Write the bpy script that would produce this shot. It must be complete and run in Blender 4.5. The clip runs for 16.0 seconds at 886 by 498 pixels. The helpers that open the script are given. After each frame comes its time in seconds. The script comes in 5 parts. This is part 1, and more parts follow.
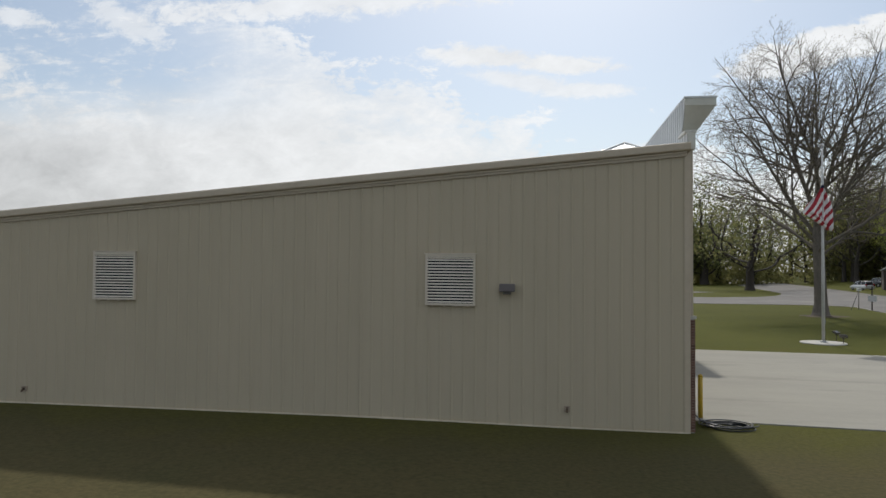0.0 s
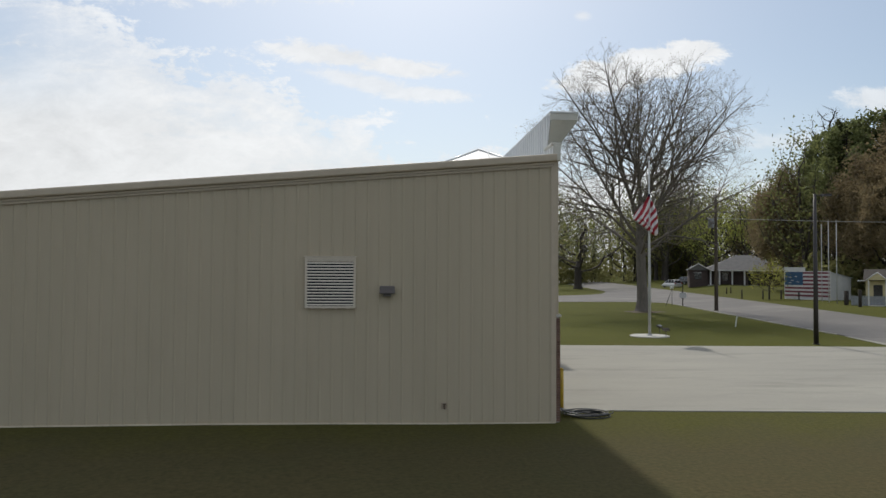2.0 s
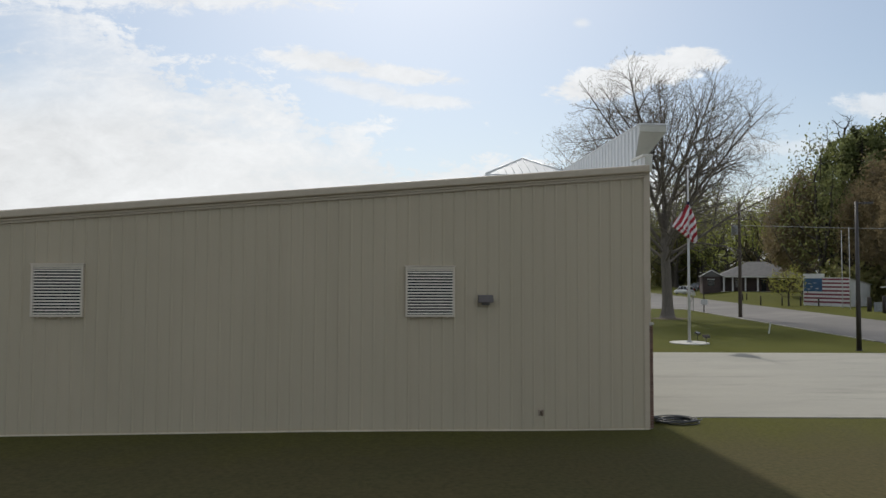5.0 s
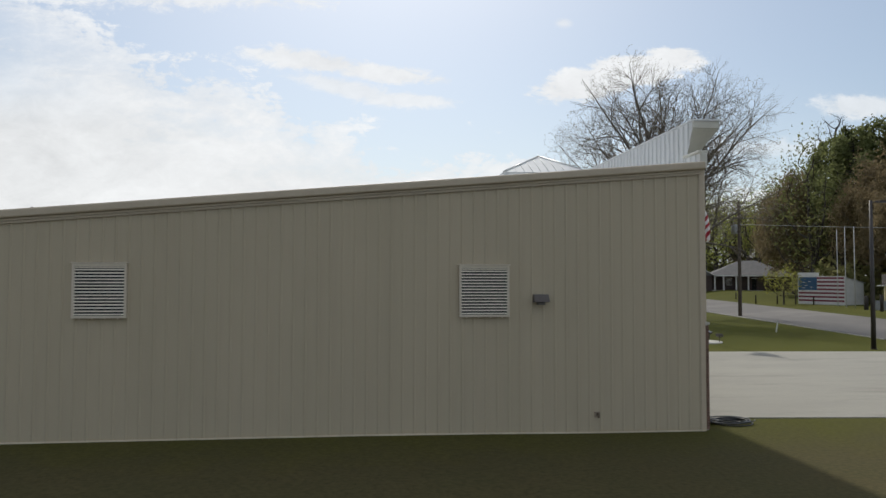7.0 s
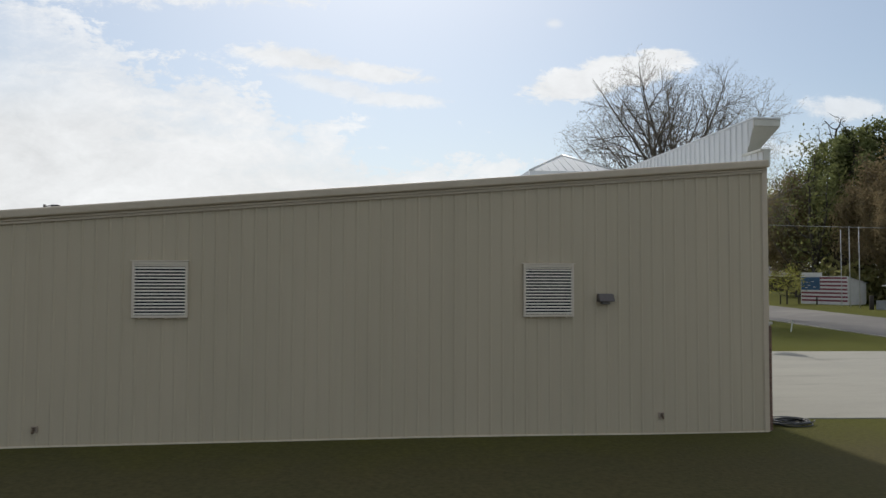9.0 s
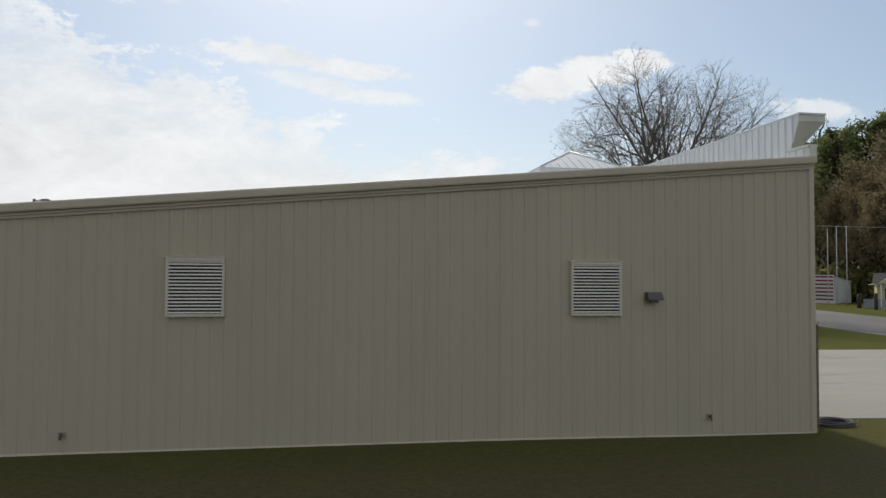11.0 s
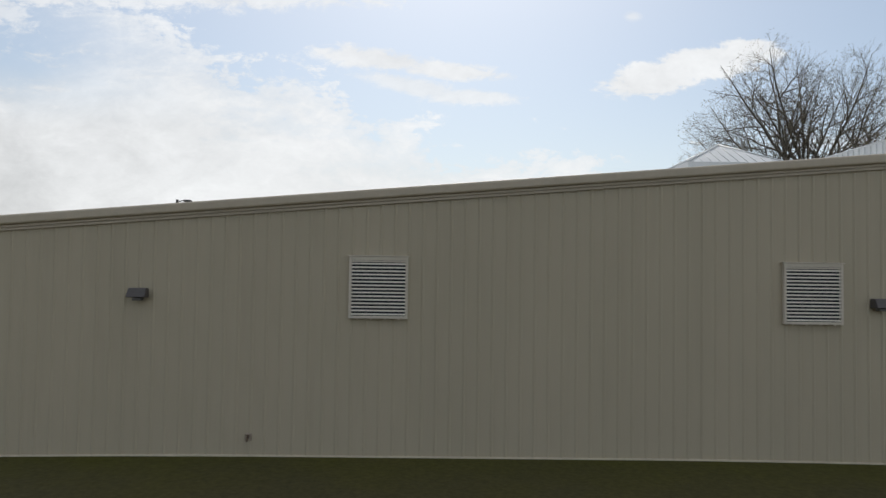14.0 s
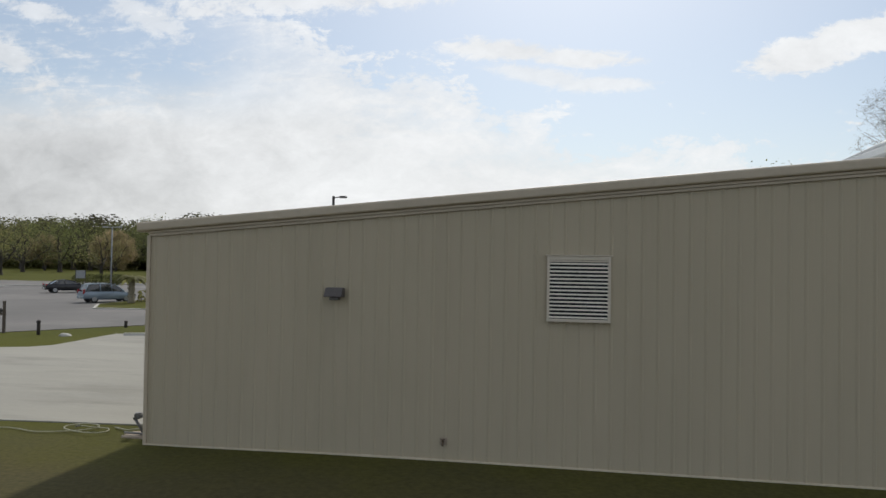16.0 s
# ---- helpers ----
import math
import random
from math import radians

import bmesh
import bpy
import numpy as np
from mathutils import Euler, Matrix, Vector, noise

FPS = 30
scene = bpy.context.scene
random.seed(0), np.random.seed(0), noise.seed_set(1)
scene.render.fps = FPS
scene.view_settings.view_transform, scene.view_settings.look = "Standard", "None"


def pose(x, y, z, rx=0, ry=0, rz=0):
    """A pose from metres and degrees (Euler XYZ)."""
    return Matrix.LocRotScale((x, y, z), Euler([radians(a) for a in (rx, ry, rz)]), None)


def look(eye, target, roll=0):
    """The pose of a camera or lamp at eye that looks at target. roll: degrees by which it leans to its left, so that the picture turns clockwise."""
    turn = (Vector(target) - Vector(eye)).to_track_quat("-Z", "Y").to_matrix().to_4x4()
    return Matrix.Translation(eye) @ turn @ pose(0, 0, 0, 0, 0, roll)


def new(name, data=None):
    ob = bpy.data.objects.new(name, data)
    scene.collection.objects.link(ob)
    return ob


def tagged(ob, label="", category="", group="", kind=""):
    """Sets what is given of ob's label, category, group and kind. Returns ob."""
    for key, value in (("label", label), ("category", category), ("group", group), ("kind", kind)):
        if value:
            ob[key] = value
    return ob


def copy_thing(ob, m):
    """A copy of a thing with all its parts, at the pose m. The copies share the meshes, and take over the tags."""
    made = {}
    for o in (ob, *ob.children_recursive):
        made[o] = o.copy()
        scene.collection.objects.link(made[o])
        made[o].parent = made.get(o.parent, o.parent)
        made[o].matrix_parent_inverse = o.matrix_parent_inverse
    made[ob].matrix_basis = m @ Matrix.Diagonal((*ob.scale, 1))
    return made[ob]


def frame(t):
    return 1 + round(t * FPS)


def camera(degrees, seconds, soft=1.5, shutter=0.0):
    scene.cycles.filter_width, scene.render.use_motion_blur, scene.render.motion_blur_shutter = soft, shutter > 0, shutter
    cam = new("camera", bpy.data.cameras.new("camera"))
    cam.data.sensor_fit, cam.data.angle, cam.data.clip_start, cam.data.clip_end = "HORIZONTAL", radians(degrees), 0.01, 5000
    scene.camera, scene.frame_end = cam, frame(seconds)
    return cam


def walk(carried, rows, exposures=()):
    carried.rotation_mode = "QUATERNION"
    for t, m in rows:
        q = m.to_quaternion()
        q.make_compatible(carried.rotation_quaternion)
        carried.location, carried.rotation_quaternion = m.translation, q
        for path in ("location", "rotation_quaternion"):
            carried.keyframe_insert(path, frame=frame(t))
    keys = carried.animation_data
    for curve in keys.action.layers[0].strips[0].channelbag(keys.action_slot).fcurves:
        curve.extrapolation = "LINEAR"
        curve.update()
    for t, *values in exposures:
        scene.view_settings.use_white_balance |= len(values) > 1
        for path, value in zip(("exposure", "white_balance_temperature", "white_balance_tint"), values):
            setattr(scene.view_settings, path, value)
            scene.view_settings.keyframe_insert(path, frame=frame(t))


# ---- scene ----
cam = camera(65.5, 16.0)
PATH = [
    (0, (-3.493, -17.718, 3.999), (-3.788, -15.741, 4.055), 0.5),
    (0.5, (-3.739, -17.83, 4.049), (-3.856, -15.834, 4.1), 0.7),
    (1, (-4.006, -17.924, 4.029), (-4.012, -15.925, 4.086), 0.5),
    (1.5, (-4.212, -17.994, 3.985), (-4.135, -15.997, 4.05), 0.2),
    (2, (-4.509, -18.115, 4.044), (-4.343, -16.123, 4.105), 0.3),
    (2.5, (-4.929, -18.204, 4.02), (-4.74, -16.214, 4.085), 0.3),
    (3, (-5.394, -18.291, 4.043), (-5.209, -16.301, 4.112), 0.2),
    (3.5, (-5.808, -18.447, 4.002), (-5.631, -16.456, 4.079), -0.0),
    (4, (-6.285, -18.381, 4.046), (-6.111, -16.39, 4.124), 0.1),
    (4.5, (-6.734, -18.311, 4.062), (-6.563, -16.32, 4.142), 0.1),
    (5, (-7.11, -18.256, 4.103), (-6.944, -16.264, 4.183), 0.2),
    (7.5, (-9.393, -17.405, 4.074), (-9.156, -15.421, 4.152), 0.1),
    (8, (-9.87, -17.27, 4.054), (-9.618, -15.288, 4.132), 0.1),
    (8.5, (-10.304, -17.193, 4.039), (-10.056, -15.21, 4.117), 0.1),
    (9, (-10.727, -17.09, 4.069), (-10.483, -15.106, 4.146), 0.2),
    (9.5, (-11.186, -16.89, 4.038), (-10.944, -14.906, 4.117), 0.1),
    (10, (-11.579, -16.688, 4.028), (-11.332, -14.704, 4.104), 0.2),
    (12.5, (-13.049, -15.544, 4.086), (-12.649, -13.585, 4.153), 0.2),
    (13, (-13.271, -15.372, 4.061), (-12.982, -13.394, 4.131), 0.3),
    (13.5, (-13.783, -15.176, 3.965), (-13.611, -13.185, 4.048), 0.4),
    (14, (-14.231, -14.951, 4.06), (-14.2, -12.952, 4.128), 0.8),
    (14.5, (-14.518, -14.753, 4.064), (-14.648, -12.759, 4.129), 0.9),
    (15, (-14.841, -14.492, 4.179), (-15.064, -12.505, 4.226), 0.9),
    (15.5, (-15.222, -14.337, 4.308), (-15.546, -12.364, 4.335), 0.8),
    (16, (-15.724, -14.274, 4.213), (-16.064, -12.303, 4.252), 0.9),
]
walk(cam, [(t, look(eye, target, roll)) for t, eye, target, roll in PATH])


# ---- world, sun, exposure ----
scene.view_settings.exposure = 0.0
SUN_ELEV, SUN_AZ = radians(46.0), radians(1.0)   # azimuth from +y towards +x

world = bpy.data.worlds.new("sky")
scene.world = world
world.use_nodes = True
wt = world.node_tree
wt.nodes.clear()


def wn(kind, **kw):
    n = wt.nodes.new(kind)
    for k, v in kw.items():
        if k == "op":
            n.operation = v
        elif k == "clamp":
            n.use_clamp = v
    return n


def wm(op, a, b=0.0, c=None, clamp=False):
    n = wn("ShaderNodeMath", op=op, clamp=clamp)
    for i, v in enumerate((a, b, c)):
        if v is None:
            continue
        if isinstance(v, (int, float)):
            n.inputs[i].default_value = v
        else:
            wt.links.new(v, n.inputs[i])
    return n.outputs[0]


def wstep(v, lo, hi):
    n = wn("ShaderNodeMapRange")
    n.interpolation_type = "SMOOTHSTEP"
    wt.links.new(v, n.inputs["Value"])
    n.inputs["From Min"].default_value, n.inputs["From Max"].default_value = lo, hi
    return n.outputs[0]


def wvec(x, y, z=0.0):
    n = wn("ShaderNodeCombineXYZ")
    for i, v in enumerate((x, y, z)):
        if isinstance(v, (int, float)):
            n.inputs[i].default_value = v
        else:
            wt.links.new(v, n.inputs[i])
    return n.outputs[0]


def wnoise(vec, scale, detail=5.0, rough=0.55, dist=0.0):
    n = wn("ShaderNodeTexNoise")
    wt.links.new(vec, n.inputs["Vector"])
    n.inputs["Scale"].default_value, n.inputs["Detail"].default_value = scale, detail
    n.inputs["Roughness"].default_value, n.inputs["Distortion"].default_value = rough, dist
    return n.outputs["Fac"]


tc = wn("ShaderNodeTexCoord")
sep = wn("ShaderNodeSeparateXYZ")
wt.links.new(tc.outputs["Generated"], sep.inputs[0])
dx, dy, dz = sep.outputs
flat = wm("SQRT", wm("ADD", wm("MULTIPLY", dx, dx), wm("MULTIPLY", dy, dy)))
az = wm("ARCTAN2", dx, dy)                         # 0 towards +y
uu = wm("TANGENT", wm("MINIMUM", wm("MAXIMUM", az, -1.25), 1.25))
vv = wm("MULTIPLY", wm("DIVIDE", dz, wm("MAXIMUM", flat, 0.05)), wm("SQRT", wm("ADD", 1.0, wm("MULTIPLY", uu, uu))))
# a spherical map for the wisps: stretched along the horizon
puv = wvec(uu, wm("MULTIPLY", vv, 2.2))
n_big = wnoise(puv, 3.2, 7.0, 0.58, 0.3)
n_mid = wnoise(wvec(wm("ADD", uu, 3.0), wm("MULTIPLY", vv, 1.7)), 9.0, 7.0, 0.62, 0.4)
n_fine = wnoise(wvec(wm("ADD", uu, wm("MULTIPLY", vv, 1.4)), wm("MULTIPLY", vv, 4.2), 1.7), 8.0, 7.0, 0.66, 0.6)
n_tiny = wnoise(wvec(wm("ADD", uu, 7.0), wm("MULTIPLY", vv, 1.6)), 34.0, 8.0, 0.68, 0.5)
wob = wm("ADD", wm("ADD", wm("MULTIPLY", wm("SUBTRACT", n_mid, 0.5), 0.24), wm("MULTIPLY", wm("SUBTRACT", n_fine, 0.5), 0.12)), wm("MULTIPLY", wm("SUBTRACT", n_tiny, 0.5), 0.13))
# the long bank, whose upper edge falls from left to right
edge = wm("MAXIMUM", wm("SUBTRACT", 0.190, wm("MULTIPLY", uu, 0.08)), wm("SUBTRACT", 0.200, wm("MULTIPLY", uu, 0.41)))
edge = wm("MINIMUM", edge, 0.50)
bank = wm("ADD", wm("MULTIPLY", wstep(wm("ADD", wm("SUBTRACT", edge, vv), wob), 0.0, 0.030), 0.66), wm("MULTIPLY", wstep(wm("ADD", wm("SUBTRACT", edge, vv), wm("MULTIPLY", wob, 1.6)), 0.0, 0.13), 0.34))
# towards the left the bank breaks up into streaks above its dense foot
ragged = wstep(wm("SUBTRACT", wm("MULTIPLY", uu, -1.0), wm("ADD", 0.30, wm("MULTIPLY", wm("SUBTRACT", n_big, 0.5), 0.5))), 0.0, 0.35)
high = wstep(vv, 0.19, 0.31)
streak = wstep(wm("ADD", wm("ADD", n_fine, wm("MULTIPLY", wm("SUBTRACT", n_big, 0.5), 0.8)), wm("MULTIPLY", wm("SUBTRACT", n_tiny, 0.5), 0.5)), 0.46, 0.80)
holes = wm("MULTIPLY", wm("MULTIPLY", ragged, high), wm("SUBTRACT", 1.0, streak))
bank = wm("MULTIPLY", bank, wm("SUBTRACT", 1.0, wm("MULTIPLY", holes, 0.92)))


def puff(u0, v0, ru, rv, tilt=0.0, soft=0.35, rag=0.9, amount=1.0):
    """One cloud with a torn outline round (u0, v0)."""
    a, b = wm("SUBTRACT", uu, u0), wm("SUBTRACT", vv, v0)
    b = wm("SUBTRACT", b, wm("MULTIPLY", a, tilt))
    a, b = wm("DIVIDE", a, ru), wm("DIVIDE", b, rv)
    r = wm("SQRT", wm("ADD", wm("MULTIPLY", a, a), wm("MULTIPLY", b, b)))
    r = wm("ADD", r, wm("MULTIPLY", wm("ADD", wm("ADD", wm("SUBTRACT", n_mid, 0.5), wm("MULTIPLY", wm("SUBTRACT", n_fine, 0.5), 0.9)), wm("MULTIPLY", wm("SUBTRACT", n_tiny, 0.5), 1.3)), -2.7 * rag))
    return wm("MULTIPLY", wm("SUBTRACT", 1.0, wstep(r, 1.0 - soft, 1.0 + soft)), amount)


clouds = [
    puff(-0.085, 0.310, 0.085, 0.017, -0.10, 0.30, 0.50, 0.95), puff(0.010, 0.296, 0.085, 0.012, -0.06, 0.35, 0.55, 0.95),
    puff(-0.030, 0.272, 0.075, 0.014, -0.20, 0.40, 0.55, 0.75), puff(0.050, 0.257, 0.060, 0.010, 0.0, 0.45, 0.55, 0.80),
    puff(0.320, 0.288, 0.068, 0.024, 0.12, 0.22, 0.42, 1.0), puff(0.395, 0.313, 0.070, 0.026, 0.16, 0.22, 0.42, 1.0), puff(0.462, 0.333, 0.055, 0.017, 0.0, 0.25, 0.45, 1.0),
    puff(-0.36, 0.402, 0.26, 0.020, 0.02, 0.5, 0.8, 0.85), puff(-0.655, 0.385, 0.075, 0.022, -0.5, 0.5, 0.7, 0.7),
    puff(-0.92, 0.335, 0.06, 0.024, -0.3, 0.4, 0.6, 0.8), puff(-0.86, 0.405, 0.08, 0.018, -0.3, 0.5, 0.7, 0.75), puff(0.765, 0.268, 0.06, 0.016, 0.0, 0.45, 0.6, 0.75),
    puff(0.62, 0.200, 0.12, 0.012, 0.0, 0.7, 0.9, 0.45), puff(0.291, 0.382, 0.010, 0.006, 0.0, 0.8, 0.3, 0.6),
]
mask = bank
for c in clouds:
    mask = wm("MAXIMUM", mask, c)
# scattered cloud added overhead and behind, out of view, to lift the shade
over = wvec(wm("DIVIDE", dx, wm("ADD", wm("MAXIMUM", dz, 0.0), 0.25)), wm("DIVIDE", dy, wm("ADD", wm("MAXIMUM", dz, 0.0), 0.25)))
rest = wm("MULTIPLY", wstep(wnoise(over, 1.6, 6.0, 0.6, 0.4), 0.40, 0.64), 0.9)
outside = wm("MAXIMUM", wstep(vv, 0.46, 0.7), wm("MAXIMUM", wstep(wm("ABSOLUTE", az), 0.85, 1.15), 0.0))
mask = wm("ADD", wm("MULTIPLY", mask, wm("SUBTRACT", 1.0, outside)), wm("MULTIPLY", rest, outside), clamp=True)

sky = wn("ShaderNodeTexSky")
sky.sky_type = "NISHITA"
sky.sun_disc = False
sky.sun_elevation, sky.sun_rotation = SUN_ELEV, SUN_AZ
sky.altitude, sky.air_density, sky.dust_density, sky.ozone_density = 20.0, 1.0, 1.6, 1.6
SKY = 0.098
sky_lit = wn("ShaderNodeVectorMath", op="SCALE")
wt.links.new(sky.outputs[0], sky_lit.inputs[0])
sky_lit.inputs["Scale"].default_value = SKY
tint = wn("ShaderNodeVectorMath", op="MULTIPLY")
wt.links.new(sky_lit.outputs[0], tint.inputs[0])
tint.inputs[1].default_value = (0.965, 1.0, 0.99)
# thin veil all over, thicker near the horizon
veil = wm("ADD", 0.16, wm("MULTIPLY", wm("SUBTRACT", 1.0, wstep(vv, 0.0, 0.34)), 0.34))
haze = wn("ShaderNodeMix")
haze.data_type = "RGBA"
wt.links.new(veil, haze.inputs["Factor"])
wt.links.new(tint.outputs[0], haze.inputs["A"])
haze.inputs["B"].default_value = (0.73, 0.81, 0.875, 1)
# cloud brightness: greyer streaks in the bank's foot
grey = wm("MULTIPLY", wm("SUBTRACT", 1.0, wstep(wm("ADD", uu, wm("MULTIPLY", wm("SUBTRACT", n_mid, 0.5), 0.25)), -0.95, -0.25)), wm("SUBTRACT", 1.0, wstep(vv, 0.12, 0.42)))
tone = wm("ADD", wm("SUBTRACT", 0.86, wm("MULTIPLY", grey, 0.27)), wm("ADD", wm("MULTIPLY", wm("SUBTRACT", n_big, 0.5), 0.26), wm("ADD", wm("MULTIPLY", wm("SUBTRACT", n_mid, 0.5), 0.30), wm("MULTIPLY", wm("SUBTRACT", n_tiny, 0.5), 0.16))))
# cloud outside the view is made brighter for more fill light
tone = wm("MULTIPLY", tone, wm("ADD", 1.0, wm("MULTIPLY", outside, 0.15)))
ccol = wn("ShaderNodeVectorMath", op="SCALE")
ccol.inputs[0].default_value = (1.0, 1.012, 1.02)
wt.links.new(tone, ccol.inputs["Scale"])
both = wn("ShaderNodeMix")
both.data_type = "RGBA"
wt.links.new(wm("MULTIPLY", mask, 0.93), both.inputs["Factor"])
wt.links.new(haze.outputs["Result"], both.inputs["A"])
wt.links.new(ccol.outputs[0], both.inputs["B"])
bg = wn("ShaderNodeBackground")
wt.links.new(both.outputs["Result"], bg.inputs["Color"])
bg.inputs["Strength"].default_value = 1.0
wo = wn("ShaderNodeOutputWorld")
wt.links.new(bg.outputs[0], wo.inputs[0])

sun_data = bpy.data.lights.new("sun", "SUN")
sun_data.energy, sun_data.angle, sun_data.color = 2.35, radians(1.8), (1.0, 0.95, 0.86)
sun = new("sun", sun_data)
sun.matrix_world = look((30 * math.sin(SUN_AZ), 30 * math.cos(SUN_AZ), 30 * math.tan(SUN_ELEV)), (0, 0, 0))


# ---- materials ----
def ramp_mix(nt, fac, a, b):
    n = nt.nodes.new("ShaderNodeMix")
    n.data_type = "RGBA"
    nt.links.new(fac, n.inputs["Factor"])
    for key, v in (("A", a), ("B", b)):
        if isinstance(v, tuple):
            n.inputs[key].default_value = (*v, 1)
        else:
            nt.links.new(v, n.inputs[key])
    return n.outputs["Result"]


def surface(name, c1, c2, scale=2.0, rough=0.7, metal=0.0, fine=30.0, fine_amt=0.25, bump=0.1, stretch=(1, 1, 1), spec=0.5,
            stain=None, stain_scale=0.4, stain_lo=0.55, stain_hi=0.75, per_object=0.0, stain_stretch=(1, 1, 1)):
    """Two-scale mottled surface: broad patches between c1 and c2, fine grain, bump, and stains of their own."""
    m = bpy.data.materials.new(name)
    m.use_nodes = True
    nt = m.node_tree
    bsdf = nt.nodes["Principled BSDF"]
    tex = nt.nodes.new("ShaderNodeTexCoord")

    def coords(s):
        mp = nt.nodes.new("ShaderNodeMapping")
        nt.links.new(tex.outputs["Object"], mp.inputs["Vector"])
        mp.inputs["Scale"].default_value = s
        return mp.outputs[0]

    def noise_tex(s, sc, det=5.0, ro=0.6):
        n = nt.nodes.new("ShaderNodeTexNoise")
        nt.links.new(coords(s), n.inputs["Vector"])
        n.inputs["Scale"].default_value, n.inputs["Detail"].default_value, n.inputs["Roughness"].default_value = sc, det, ro
        return n.outputs["Fac"]

    def span(f, lo, hi):
        n = nt.nodes.new("ShaderNodeMapRange")
        nt.links.new(f, n.inputs["Value"])
        n.inputs["From Min"].default_value, n.inputs["From Max"].default_value = lo, hi
        return n.outputs[0]

    broad, grain = noise_tex(stretch, scale), noise_tex(stretch, fine, 4.0)
    col = ramp_mix(nt, span(broad, 0.32, 0.68), c1, c2)
    if stain:
        col = ramp_mix(nt, span(noise_tex(stain_stretch, stain_scale, 6.0, 0.65), stain_lo, stain_hi), col, stain)
    dark = nt.nodes.new("ShaderNodeMapRange")
    nt.links.new(grain, dark.inputs["Value"])
    dark.inputs["From Min"].default_value, dark.inputs["From Max"].default_value = 0.25, 0.75
    dark.inputs["To Min"].default_value, dark.inputs["To Max"].default_value = 1 - fine_amt, 1 + fine_amt
    k = dark.outputs[0]
    if per_object:
        info = nt.nodes.new("ShaderNodeObjectInfo")
        r = nt.nodes.new("ShaderNodeMapRange")
        nt.links.new(info.outputs["Random"], r.inputs["Value"])
        r.inputs["To Min"].default_value, r.inputs["To Max"].default_value = 1 - per_object, 1 + per_object
        mul = nt.nodes.new("ShaderNodeMath")
        mul.operation = "MULTIPLY"
        nt.links.new(k, mul.inputs[0])
        nt.links.new(r.outputs[0], mul.inputs[1])
        k = mul.outputs[0]
    sc = nt.nodes.new("ShaderNodeVectorMath")
    sc.operation = "SCALE"
    nt.links.new(col, sc.inputs[0])
    nt.links.new(k, sc.inputs["Scale"])
    nt.links.new(sc.outputs[0], bsdf.inputs["Base Color"])
    bsdf.inputs["Roughness"].default_value, bsdf.inputs["Metallic"].default_value = rough, metal
    bsdf.inputs["Specular IOR Level"].default_value = spec
    if bump:
        b = nt.nodes.new("ShaderNodeBump")
        b.inputs["Strength"].default_value, b.inputs["Distance"].default_value = bump, 0.02
        nt.links.new(grain, b.inputs["Height"])
        nt.links.new(b.outputs[0], bsdf.inputs["Normal"])
    return m


def leaf_material(name, c1, c2, spread=0.35):
    """Leaves: each its own shade, a little light coming through."""
    m = bpy.data.materials.new(name)
    m.use_nodes = True
    nt = m.node_tree
    bsdf = nt.nodes["Principled BSDF"]
    geo = nt.nodes.new("ShaderNodeNewGeometry")
    col = ramp_mix(nt, geo.outputs["Random Per Island"], c1, c2)
    info = nt.nodes.new("ShaderNodeObjectInfo")
    r = nt.nodes.new("ShaderNodeMapRange")
    nt.links.new(info.outputs["Random"], r.inputs["Value"])
    r.inputs["To Min"].default_value, r.inputs["To Max"].default_value = 1 - spread, 1 + spread
    sc = nt.nodes.new("ShaderNodeVectorMath")
    sc.operation = "SCALE"
    nt.links.new(col, sc.inputs[0])
    nt.links.new(r.outputs[0], sc.inputs["Scale"])
    nt.links.new(sc.outputs[0], bsdf.inputs["Base Color"])
    bsdf.inputs["Roughness"].default_value = 0.6
    bsdf.inputs["Specular IOR Level"].default_value = 0.25
    trans = nt.nodes.new("ShaderNodeBsdfTranslucent")
    nt.links.new(sc.outputs[0], trans.inputs["Color"])
    mix = nt.nodes.new("ShaderNodeMixShader")
    mix.inputs[0].default_value = 0.65
    nt.links.new(bsdf.outputs[0], mix.inputs[1])
    nt.links.new(trans.outputs[0], mix.inputs[2])
    nt.links.new(mix.outputs[0], nt.nodes["Material Output"].inputs[0])
    return m


PANEL = surface("taupe painted steel panel", (0.438, 0.376, 0.274), (0.414, 0.358, 0.260), 0.5, 0.55, 0, 2.6, 0.012, 0.0, (1.4, 1.4, 0.30), 0.4,
                stain=(0.385, 0.330, 0.238), stain_scale=0.9, stain_lo=0.50, stain_hi=0.92, per_object=0.012, stain_stretch=(3, 3, 0.16))
TRIM = surface("taupe painted trim", (0.475, 0.402, 0.305), (0.44, 0.372, 0.28), 1.2, 0.45, 0, 9.0, 0.05, 0.01)
BASE = surface("pale base flashing", (0.62, 0.54, 0.42), (0.52, 0.45, 0.35), 2.0, 0.5, 0, 12, 0.1, 0.02)
WHITE_METAL = surface("white ribbed steel", (0.66, 0.67, 0.67), (0.60, 0.61, 0.61), 1.0, 0.38, 0, 8.0, 0.04, 0.01, (3, 3, 0.5))
SOFFIT = surface("cream fascia and soffit", (0.62, 0.61, 0.55), (0.55, 0.54, 0.48), 1.5, 0.5, 0, 8.0, 0.04, 0.01)
LOUVER = surface("light grey louver aluminium", (0.60, 0.53, 0.44), (0.56, 0.495, 0.41), 4.0, 0.6, 0.0, 20, 0.05, 0.01)
SLAT = surface("pale louver blades", (0.82, 0.76, 0.67), (0.76, 0.71, 0.62), 4.0, 0.5, 0, 20, 0.04, 0.01)
